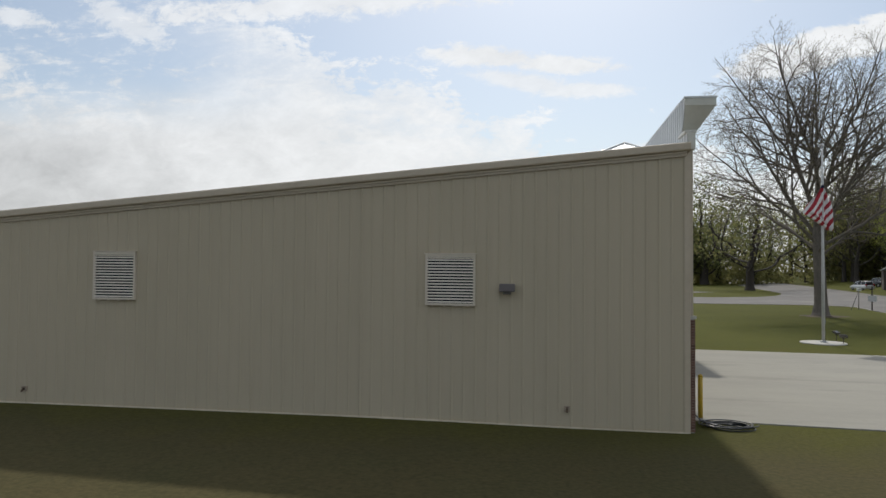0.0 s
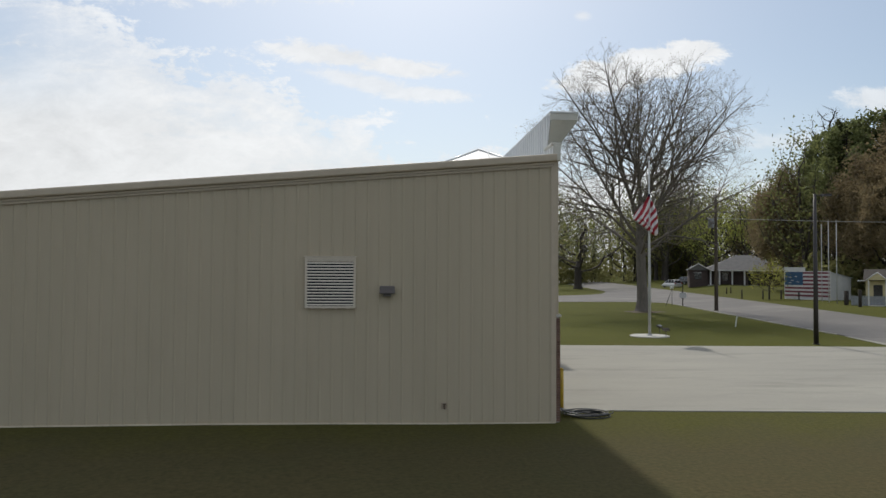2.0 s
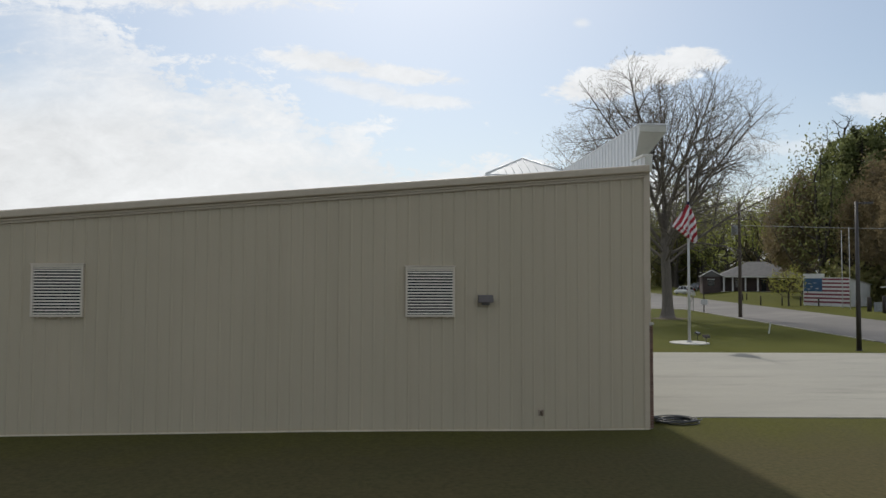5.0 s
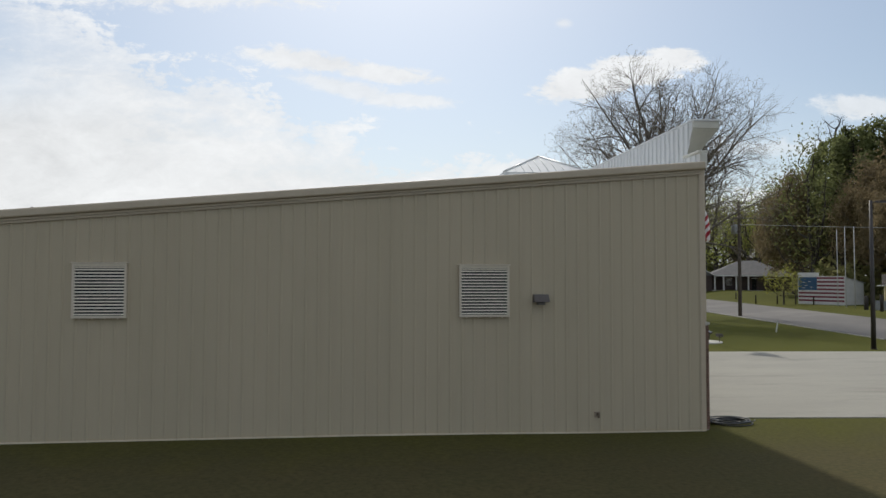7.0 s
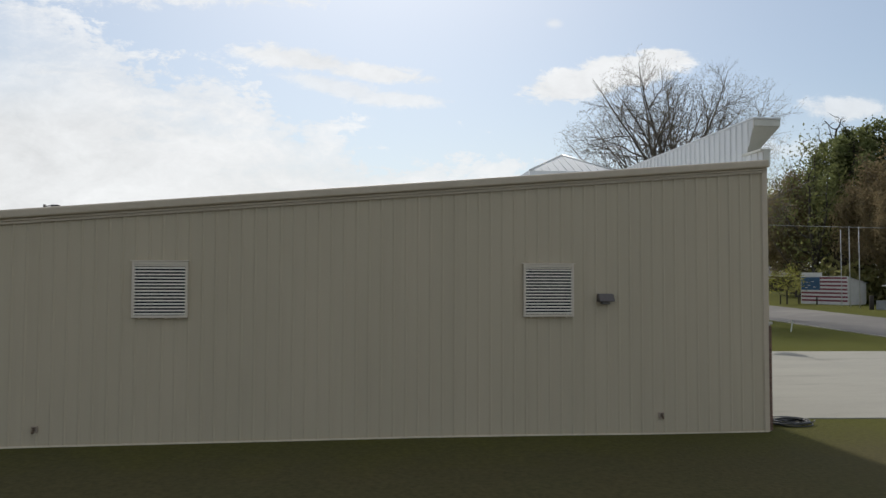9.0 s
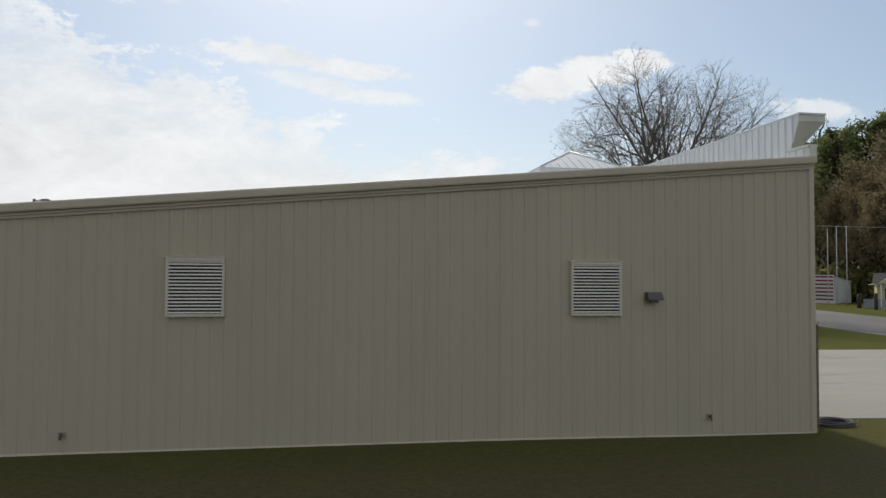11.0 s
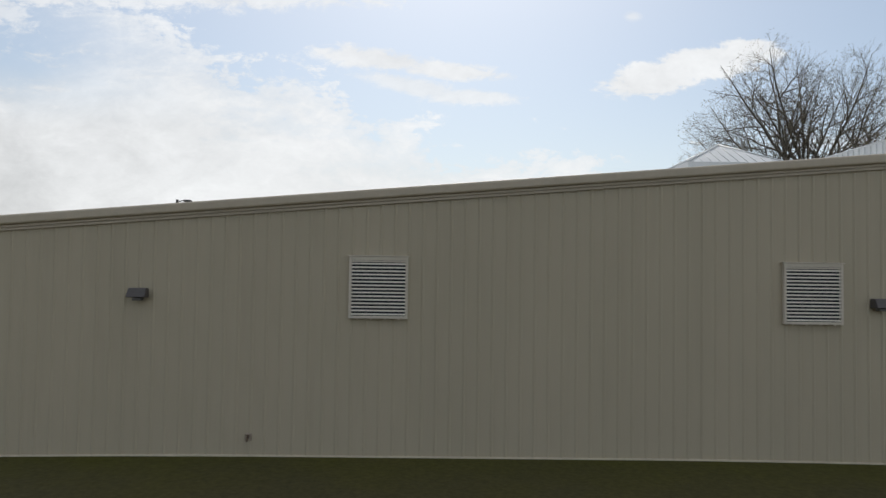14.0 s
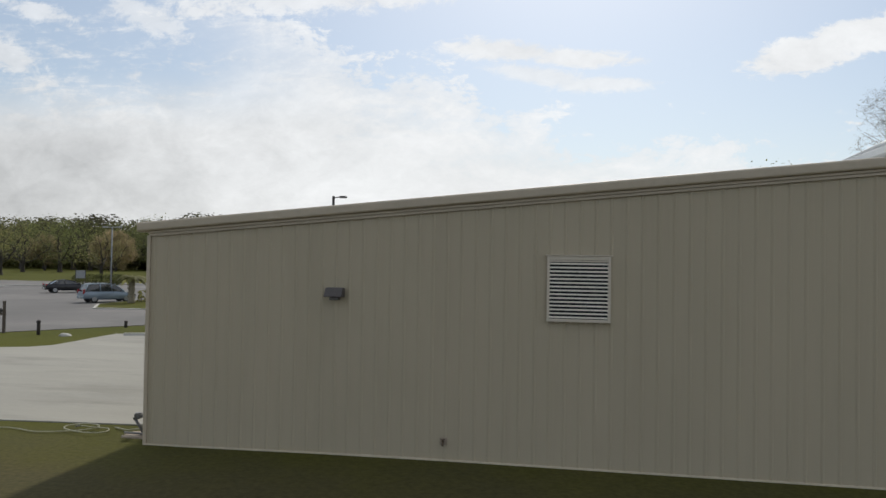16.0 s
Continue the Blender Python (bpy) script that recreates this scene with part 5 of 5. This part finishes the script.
def bars(segments, sides):
    """One mesh's verts and faces from many tapered bars (p, q, rp, rq)."""
    verts, faces = [], []
    ang = [2 * math.pi * k / sides for k in range(sides)]
    for p, q, rp, rq in segments:
        d = q - p
        n = np.linalg.norm(d)
        if n < 1e-6:
            continue
        d = d / n
        a = np.cross(d, (0.0, 0.0, 1.0) if abs(d[2]) < 0.9 else (1.0, 0.0, 0.0))
        a /= np.linalg.norm(a)
        b = np.cross(d, a)
        base = len(verts)
        for c, rr in ((p, rp), (q, rq)):
            for t in ang:
                verts.append(tuple(c + rr * (a * math.cos(t) + b * math.sin(t))))
        for k in range(sides):
            k2 = (k + 1) % sides
            faces.append((base + k, base + k2, base + sides + k2, base + sides + k))
    return verts, faces


def mesh_from(name, verts, faces, material):
    me = bpy.data.meshes.new(name)
    me.from_pydata(verts, [], faces)
    me.materials.append(material)
    for p in me.polygons:
        p.use_smooth = True
    return me


def leaf_cards(rng, centres, size, spread, per):
    """Small leaf blades scattered round centres, each a bent pair of triangles."""
    n = len(centres) * per
    c = np.repeat(centres, per, axis=0) + rng.normal(scale=spread, size=(n, 3))
    a = rng.normal(size=(n, 3))
    a /= np.linalg.norm(a, axis=1)[:, None]
    b = np.cross(a, rng.normal(size=(n, 3)))
    b /= np.linalg.norm(b, axis=1)[:, None] + 1e-9
    s = size * (0.6 + 0.8 * rng.random(n))[:, None]
    quad = np.stack([c - a * s, c + b * s * 0.55, c + a * s, c - b * s * 0.55], 1).reshape(-1, 3)
    faces = [(4 * k, 4 * k + 1, 4 * k + 2, 4 * k + 3) for k in range(n)]
    return [tuple(v) for v in quad], faces


def make_tree(name, label, at, seed, trunk, centre, radii, points, thick, bark, leaf, leaf_size, per, spread, twigs=0, twig_mat=None,
              reach=4.5, kill=0.8, step=0.5, lean=(0, 0), hollow=0.0, flare=1.5, group="", up=0.0, twig_len=0.8, split=0.07):
    nodes, parents, r, kids = grow(seed, trunk, centre, radii, points, reach, kill, step, lean, hollow, up)
    rng = np.random.default_rng(seed + 99)
    r = r / r[0] * thick
    r = np.maximum(r, 0.011)
    foot = np.clip(nodes[:, 2] / 1.2, 0, 1)
    trunk_ids = np.arange(len(nodes)) <= int(trunk / step)
    r = np.where(trunk_ids, r * (1 + (flare - 1) * (1 - foot) ** 2), r)
    t = thing(name, label, "tree", at, group)
    big, small = [], []
    for i in range(1, len(nodes)):
        p = parents[i]
        rp = r[p] if trunk_ids[i] or r[i] > 0.6 * r[p] else r[i] * 1.15
        (big if r[i] > split else small).append((nodes[p], nodes[i], rp, r[i]))
    tips = np.array([nodes[i] for i in range(len(nodes)) if kids[i] == 0])
    ends = [i for i in range(len(nodes)) if r[i] < max(split * 0.55, float(np.quantile(r, 0.6)))]
    if twigs:
        rngi = rng.choice(ends, size=twigs)
        for i in rngi:
            p = parents[i]
            d = nodes[i] - nodes[p]
            d = d / (np.linalg.norm(d) + 1e-9) + rng.normal(scale=0.42, size=3) + np.array([0, 0, 0.12])
            d /= np.linalg.norm(d)
            L = twig_len * (0.5 + rng.random())
            mid = nodes[i] + d * L * 0.5
            d2 = d + rng.normal(scale=0.22, size=3)
            small.append((nodes[i], mid, 0.011, 0.008))
            small.append((mid, mid + d2 / np.linalg.norm(d2) * L * 0.6, 0.008, 0.005))
    v, f = bars(big, 7)
    trunk_ob = new("trunk", mesh_from("trunk", v, f, bark))
    trunk_ob.parent = t
    if small:
        v, f = bars(small, 3)
        ob = tagged(new("twig_mass", mesh_from("twig_mass", v, f, twig_mat or bark)), kind="stuff")
        ob.parent = t
    if per:
        base = tips if len(tips) else nodes
        if twigs:
            base = np.array([s[1] for s in small[-2 * twigs:]])
        v, f = leaf_cards(rng, base, leaf_size, spread, per)
        me = mesh_from("crown", v, f, leaf)
        ob = tagged(new("crown", me), kind="stuff")
        ob.parent = t
    return t


def build_lawn_tree(at, label, seed=5):
    """A tall spreading tree: trunk, long limbs that reach a rounded crown, four orders of finer branches."""
    rng = np.random.default_rng(seed)
    t = thing("bare_tree", label, "tree", at)
    big, small, tips = [], [], []

    def unit(v):
        return v / (np.linalg.norm(v) + 1e-9)

    def reach_of(p):
        """1 on the crown's uneven outline."""
        x, y, z = p[0] + 0.7, p[1], p[2] - 13.6
        a = math.atan2(y, x)
        uneven = 1 + 0.06 * math.sin(3 * a + 0.35 * z) + 0.05 * math.sin(7 * a - 0.8 * z) + 0.03 * math.sin(2.1 * z + 1)
        return math.sqrt((x * x + y * y) / 170.0 + z * z / (150.0 if z > 0 else 62.0)) / uneven

    def shoot(p, d, length, r0, order, bend):
        """One branch as a chain of bars; its side shoots follow."""
        n = (11, 8, 6, 4, 3)[order]
        seg = length / n
        r1 = r0 * (0.12 if order < 3 else 0.45)
        chain = [p]
        phase = rng.random() * 6.28
        limit = rng.uniform(0.93, 1.04)
        for k in range(n):
            d = unit(d + np.array([0, 0, bend / n]) + rng.normal(scale=(0.085, 0.11, 0.13, 0.15, 0.16)[order], size=3))
            q = chain[-1] + d * seg
            a, b = r0 + (r1 - r0) * k / n, r0 + (r1 - r0) * (k + 1) / n
            (big if a > 0.045 else small).append((chain[-1], q, a, b))
            chain.append(q)
            if order and reach_of(q) > limit:
                break
            if order < 4 and (k + 1) / n > (0.18, 0.12, 0.1, 0.0)[order]:
                s = (k + 1) / n
                many = (1.0, 0.95, 0.85, 0.72)[order]
                for c in range(int(many) + (rng.random() < many % 1)):
                    phase += 2.4 + rng.normal(scale=0.5)
                    side = unit(np.cross(d, (0.31, 0.17, 0.93)))
                    out = side * math.cos(phase) + np.cross(d, side) * math.sin(phase)
                    ang = radians((38, 42, 44, 46)[order] * rng.uniform(0.75, 1.25))
                    nl = (0.60 * (1 - s) * length + (2.0, 1.1, 0.6, 0.42)[order]) * rng.uniform(0.75, 1.2)
                    thin = max(0.0062, min(b * 0.78, 0.0105 + nl * (0.017, 0.015, 0.011, 0.006)[order]))
                    shoot(q, unit(d * math.cos(ang) + out * math.sin(ang)), nl, thin, order + 1, bend * 0.6)
        if order >= 4:
            tips.append(chain[-1])

    trunk = [np.array(p, float) for p in ((0, 0, -0.1), (0, 0, 0.35), (0.02, 0, 1.2), (-0.05, 0, 3.0), (-0.10, 0.05, 5.0), (-0.2, 0.1, 7.0), (-0.2, 0.1, 8.8))]
    tr = [0.98, 0.74, 0.58, 0.52, 0.50, 0.44, 0.34]
    for k in range(6):
        big.append((trunk[k], trunk[k + 1], tr[k], tr[k + 1]))
    count = 14
    for k in range(count):
        s = k / (count - 1)
        h, turn, tilt = 8.7 - 3.3 * s, radians(40 + 137.5 * k), radians(5 + 63 * s ** 0.85)
        i = min(5, max(j for j in range(7) if trunk[j][2] <= h))
        p = trunk[i] + (trunk[i + 1] - trunk[i]) * (h - trunk[i][2]) / (trunk[i + 1][2] - trunk[i][2])
        d = np.array([math.cos(turn) * math.sin(tilt), math.sin(turn) * math.sin(tilt), math.cos(tilt)])
        length = 6.0
        while reach_of(p + d * length) < 0.97 and length < 20:
            length += 0.25
        shoot(p, d, length, 0.235 - 0.10 * s, 0, 0.02 + 0.10 * s)
    v, f = bars(big, 8)
    ob = new("trunk", mesh_from("trunk", v, f, BARK))
    ob.parent = t
    v, f = bars(small, 3)
    ob = tagged(new("twig_mass", mesh_from("twig_mass", v, f, TWIG)), kind="stuff")
    ob.parent = t
    tips = np.array(tips)
    v, f = leaf_cards(rng, tips[rng.random(len(tips)) < 0.8], 0.05, 0.10, 1)
    ob = tagged(new("bud_mass", mesh_from("bud_mass", v, f, BUD)), kind="stuff")
    ob.parent = t
    return t


# the tall bare tree on the lawn
build_lawn_tree(pose(20.9, 48.4, 0.0), "tall spreading tree, nearly leafless, with fine budding twigs")

# leafy trees: a few models, placed many times
TREES = {}


def model(key, *a, **k):
    TREES[key] = make_tree(*a, **k)
    return TREES[key]


def plant(key, x, y, h, wide=1.0, turn=0.0, label=""):
    """A copy of a model, h times its height."""
    z = terrain(x, y) - 0.1
    ob = copy_thing(TREES[key], pose(x, y, z, 0, 0, turn) @ Matrix.Diagonal((h * wide, h * wide, h, 1)))
    if label:
        ob["label"] = label
    return ob


def placed(key, at, name, label, seed, trunk, centre, radii, points, thick, bark, leaf, size, per, spread, **k):
    x, y, s, w = at
    return model(key, name, label, pose(x, y, terrain(x, y) - 0.1) @ Matrix.Diagonal((s * w, s * w, s, 1)), seed, trunk, centre, radii, points, thick, bark, leaf, size, per, spread, **k)


# the models are about 15 m high as built
placed("spring", (73, 143, 1.25, 1.0), "spring_tree", "broad tree in fresh yellow-green spring leaf", 21, 3.5, (0, 0, 9.5), (5.6, 5.6, 6.0), 420, 0.36, BARK_DARK, LEAF_SPRING, 0.16, 27, 0.80,
       kill=1.3, step=0.7, group="trees along the road")
placed("olive", (66, 150, 1.3, 1.0), "olive_tree", "broad tree with dull olive leaves", 22, 3.0, (0, 0, 9.0), (5.8, 5.8, 6.4), 420, 0.36, BARK_DARK, LEAF_OLIVE, 0.16, 26, 0.80,
       kill=1.3, step=0.7, group="trees along the road")
placed("dark", (55.5, 190, 1.45, 1.1), "evergreen_tree", "dense dark evergreen tree", 23, 2.5, (0, 0, 8.6), (5.6, 5.6, 6.6), 480, 0.40, BARK_DARK, LEAF_DARK, 0.15, 38, 0.72,
       kill=1.2, step=0.7, group="trees along the road")
placed("russet", (63.5, 93.0, 1.12, 0.95), "russet_tree", "budding tree with thin russet leaves", 24, 3.2, (0, 0, 9.2), (5.2, 5.2, 6.2), 420, 0.32, BARK_DARK, LEAF_BROWN, 0.13, 7, 0.5,
       kill=1.2, step=0.7, twigs=2200, twig_mat=TWIG, group="trees along the road")
placed("lime", (43.6, 64.9, 0.42, 1.15), "young_tree", "small young tree with lime green leaves beside a painted shed", 25, 2.8, (0, 0, 7.0), (4.6, 4.6, 4.6), 260, 0.22, BARK_DARK, LEAF_LIME, 0.24, 34, 0.75,
       kill=1.4, step=0.7, group="trees along the road")


def build_pine(key, at, seed, label):
    """A pine: bare mast, level boughs near the top, tufts of needles."""
    rng = np.random.default_rng(seed)
    x, y, s = at
    t = thing("pine_tree", label, "tree", pose(x, y, terrain(x, y) - 0.1) @ Matrix.Diagonal((s, s, s, 1)), "pines")
    H = 22.0
    mast = [np.array([0.25 * math.sin(k * 0.5), 0.2 * math.cos(k * 0.4), H * k / 14]) for k in range(15)]
    segs = [(mast[k], mast[k + 1], 0.30 * (1 - k / 16), 0.30 * (1 - (k + 1) / 16)) for k in range(14)]
    tufts = []
    for k in range(46):
        z = H * (0.52 + 0.47 * rng.random())
        a = rng.random() * 6.28
        L = (1.2 + 3.6 * (1 - z / H) ** 0.6 * 1.6) * (0.6 + 0.6 * rng.random())
        i = min(13, int(z / H * 14))
        p = mast[i] + (mast[i + 1] - mast[i]) * (z / H * 14 - i)
        q = p + np.array([math.cos(a) * L, math.sin(a) * L, L * (0.15 + 0.35 * rng.random())])
        mid = (p + q) / 2 - np.array([0, 0, 0.15 * L])
        segs += [(p, mid, 0.07, 0.05), (mid, q, 0.05, 0.02)]
        for f in (0.55, 0.75, 0.9, 1.0):
            tufts.append(mid + (q - mid) * (2 * f - 1) if f > 0.5 else mid)
    v, f = bars(segs, 6)
    ob = new("trunk", mesh_from("trunk", v, f, BARK_DARK))
    ob.parent = t
    v, f = leaf_cards(rng, np.array(tufts), 0.20, 0.42, 48)
    ob = new("crown", mesh_from("crown", v, f, LEAF_PINE))
    ob.parent = t
    TREES[key] = t
    return t


placed("thicket", (-240, 210, 1.0, 1.3), "woodland_tree", "dense dull green tree in a far wood", 26, 2.0, (0, 0, 8.2), (5.4, 5.4, 6.8), 420, 0.36, BARK_DARK, LEAF_WOOD, 0.30, 64, 0.85,
       kill=1.3, step=0.7, group="far woods")
for k in range(25):
    plant("thicket", -236 + 5.2 * k, 206 + 5 * math.sin(k * 1.9), 1.08 + 0.10 * math.sin(k * 2.7) + 0.06 * math.sin(k * 1.1), 1.45 + 0.15 * math.sin(k * 3.3), k * 73)
build_pine("pine", (62.0, 76.0, 1.12), 5, "tall pine with a dark green tufted crown")

# group beyond the painted shed
for key, x, y, h, w, turn in (
        ("pine", 65.5, 79.0, 1.06, 1.0, 80), ("pine", 62.6, 82.0, 0.98, 0.9, 200), ("pine", 68.0, 74.0, 1.12, 1.0, 140),
        ("dark", 55.8, 76.5, 1.05, 0.78, 40), ("olive", 58.0, 73.0, 0.80, 0.9, 150), ("olive", 60.5, 71.0, 0.62, 1.0, 250),
        ("russet", 59.5, 86.0, 1.12, 0.9, 60), ("russet", 59.6, 68.0, 1.05, 0.95, 130), ("russet", 62.5, 65.5, 1.25, 1.0, 210), ("russet", 57.4, 62.0, 0.95, 0.9, 300),
        ("olive", 72.0, 92.0, 1.2, 1.0, 100), ("olive", 66.5, 84.0, 1.2, 0.9, 190), ("russet", 66.0, 60.0, 1.3, 1.0, 170),
        ("olive", 71.0, 68.0, 1.35, 1.1, 250), ("olive", 64.0, 56.0, 0.8, 1.0, 20), ("russet", 70.0, 54.0, 1.15, 1.0, 80)):
    plant(key, x, y, h, w, turn)
# woods behind the brick house and along the road
rw = random.Random(8)
for k in range(44):
    s = k / 43
    x = 26 + 96 * s + rw.uniform(-4, 4)
    y = 196 - 66 * s + rw.uniform(-5, 9)
    if x < near_edge(y) + 19 and x > near_edge(y) - 5:
        x += 20
    key = rw.choice(("spring", "olive", "spring", "dark", "olive", "russet"))
    low = 0.72 if x < 62 else 1.0
    plant(key, x, y, rw.uniform(0.95, 1.4) * low, rw.uniform(0.9, 1.15) / low, rw.uniform(0, 360))
for k in range(13):
    plant(("olive", "spring", "dark", "olive")[k % 4], 26 + 8.5 * k, 246 + 6 * math.sin(k * 2.1), 1.35 + 0.12 * math.sin(k * 1.7), 1.15, k * 77)
plant("dark", 41.0, 186.0, 1.35, 1.15, 70)
plant("dark", 47.0, 196.0, 1.25, 1.1, 10)
plant("spring", 78.0, 128.0, 1.15, 1.0, 45)
plant("olive", 84.0, 122.0, 1.2, 1.0, 145)
plant("spring", 70.0, 132.0, 1.05, 1.0, 245)
plant("olive", 38.0, 131.5, 1.02, 1.65, 33, "dark spreading tree on the roadside lawn")
# twisted bare crown that stands above the pines
make_tree("bare_tree", "tall leafless tree with a twisted bare crown", pose(61.8, 80.2, 0.5), 31, 20.5, (0.4, 0, 25.6), (2.6, 2.6, 3.2), 150, 0.34, BARK_DARK, BUD, 0.05, 0, 0.1, 220, BARK_DARK,
          reach=6, kill=0.8, step=0.5, lean=(0.3, 0.2), flare=1.3, split=0.05)

# park trees behind the building
for key, x, y, h, w, turn in (
        ("olive", -136, 117, 0.92, 1.1, 10), ("olive", -154, 144, 1.0, 1.1, 70), ("dark", -148, 150, 0.95, 1.0, 120), ("russet", -112, 121, 0.85, 1.0, 200), ("olive", -105, 108, 0.72, 1.1, 30),
        ("dark", -186, 180, 1.05, 1.1, 160), ("dark", -172, 186, 1.1, 1.1, 230), ("dark", -160, 190, 1.05, 1.1, 280), ("dark", -148, 192, 1.15, 1.0, 310), ("dark", -200, 176, 1.0, 1.1, 20),
        ("dark", -214, 170, 1.1, 1.1, 90), ("dark", -134, 196, 1.1, 1.1, 140), ("dark", -122, 200, 1.1, 1.1, 190), ("dark", -180, 160, 0.9, 1.0, 250), ("russet", -165, 165, 0.9, 1.0, 300),
        ("pine", -152, 176, 0.72, 1.3, 0), ("pine", -147, 172, 0.70, 1.3, 50), ("dark", -228, 190, 1.2, 1.1, 0), ("dark", -110, 205, 1.1, 1.1, 60), ("dark", -98, 208, 1.1, 1.1, 100),
        ("dark", -160, 178, 0.98, 1.2, 33), ("dark", -140, 182, 1.0, 1.2, 77), ("dark", -126, 176, 1.0, 1.2, 111), ("dark", -190, 195, 1.1, 1.2, 222)):
    plant(key, x, y, h * 0.66, w * 1.35, turn)


def build_palm(x, y):
    t = thing("palm_tree", "short palm with a rough boot-covered trunk on a grass island", "tree", pose(x, y, 0.1))
    rng = np.random.default_rng(3)
    part("trunk", tubed([(0, 0, 0), (0, 0, 0.3), (0.03, 0, 1.2), (0, 0.02, 2.0), (0, 0, 2.4)], [0.34, 0.27, 0.25, 0.27, 0.20], 12), PALM_BARK, t)
    for k in range(40):
        a, z = k * 2.4, 0.25 + k * 0.052
        part("boot", tubed([(0.22 * math.cos(a), 0.22 * math.sin(a), z), (0.33 * math.cos(a), 0.33 * math.sin(a), z + 0.16)], [0.07, 0.035], 4), PALM_BARK, t)
    for k in range(20):
        a, lift = k * 2.4, 0.2 + 0.9 * rng.random()
        verts, faces = [], []
        n = 9
        for i in range(n + 1):
            s = i / n
            r = 0.15 + 1.35 * s
            z = 2.35 + lift * s - 1.1 * s * s
            w = 0.26 * math.sin(math.pi * min(1, 0.12 + 0.88 * s)) + 0.02
            c = np.array([r * math.cos(a), r * math.sin(a), z])
            side = np.array([-math.sin(a), math.cos(a), 0]) * w
            verts += [tuple(c - side - np.array([0, 0, w * 0.5])), tuple(c), tuple(c + side - np.array([0, 0, w * 0.5]))]
            if i:
                b = 3 * i
                faces += [(b - 3, b - 2, b + 1, b), (b - 2, b - 1, b + 2, b + 1)]
        ob = new("frond", mesh_from("frond", verts, faces, LEAF_OLIVE))
        ob.parent = t


def build_hedge(x, y, length, height, depth, turn, label, leaf):
    rng = np.random.default_rng(int(abs(x * 7)))
    t = thing("hedge", label, "hedge", pose(x, y, 0, 0, 0, turn), "clipped hedges")
    n = int(length * height * depth * 45)
    c = rng.uniform(-1, 1, size=(n, 3))
    c /= np.maximum(1.0, np.linalg.norm(c, ord=4, axis=1))[:, None]
    c = c * np.array([length / 2, depth / 2, height / 2]) + np.array([0, 0, height / 2])
    v, f = leaf_cards(rng, c, 0.13, 0.05, 2)
    ob = new("leaves", mesh_from("leaves", v, f, leaf))
    ob.parent = t
    segs = [(np.array([k * 0.6 - length / 2 + 0.3, 0, -0.1]), np.array([k * 0.6 - length / 2 + 0.35, 0.05, height * 0.7]), 0.04, 0.02) for k in range(int(length / 0.6))]
    v, f = bars(segs, 5)
    ob = new("stems", mesh_from("stems", v, f, BARK_DARK))
    ob.parent = t


build_palm(-53.9, 42.2)
build_hedge(-84.0, 78.5, 7.0, 1.7, 2.0, 45, "long dark clipped hedge at the lot's edge", LEAF_DARK)
build_hedge(-76.0, 82.0, 2.6, 1.5, 1.8, 45, "short dark clipped hedge at the lot's edge", LEAF_DARK)
build_hedge(-53.2, 44.6, 2.8, 1.2, 1.6, 30, "rounded green shrub on the grass island", LEAF_OLIVE)
build_hedge(-70.0, 86.0, 3.0, 1.5, 1.8, 45, "short dark clipped hedge at the lot's edge", LEAF_DARK)


def build_undergrowth():
    """Brush that fills the foot of the far woods."""
    rng = np.random.default_rng(77)
    cs = []
    for (x0, y0), (x1, y1), n, hgt in (((30, 206), (62, 186), 420, 6.0), ((66, 176), (122, 132), 900, 6.5), ((54, 70), (70, 52), 420, 4.5), ((-240, 195), (-90, 215), 3000, 8.0), ((20, 262), (130, 250), 1300, 11.0)):
        s = rng.random(n)
        x, y = x0 + (x1 - x0) * s + rng.normal(scale=2.0, size=n), y0 + (y1 - y0) * s + rng.normal(scale=2.5, size=n)
        base = np.array([terrain(a, b) for a, b in zip(x, y)])
        z = base + rng.random(n) ** 1.1 * hgt
        cs.append(np.stack([x, y, z], 1))
    v, f = leaf_cards(rng, np.concatenate(cs), 0.42, 0.9, 14)
    ob = tagged(new("undergrowth", mesh_from("undergrowth", v, f, LEAF_OLIVE)), "dense dull green brush at the foot of woods", "undergrowth", kind="stuff")


build_undergrowth()


# ---- front brick, laid piece by piece ----
def build_bricks():
    """Running bond on the front corner's lower wall; only the stretch beside the corner is laid."""
    wall = bpy.data.objects["wall_lower_front"]
    me = mesh_of("brick", boxed(0.0, 0.022, 0.0, 0.194, 0.0, 0.057, 0.003), BRICK)
    end = mesh_of("brick_end", boxed(0.0, 0.152, -0.02, 0.0, 0.0, 0.057, 0.003), BRICK)
    course = 0.0670
    for row in range(41):
        z = 0.03 + row * course
        ob = new("brick", end)
        ob.parent, ob.location = wall, (0.012, 0.054, z)
        for k in range(6):
            y = 0.062 + k * 0.204 + (0.102 if row % 2 else 0.0)
            ob = new("brick", me)
            ob.parent, ob.location = wall, (0.146, y, z)
    part("rowlock_cap", boxed(-0.02, 0.195, 0.036, 4.2, 2.803, 2.87, 0.006), KERB, wall)


build_bricks()
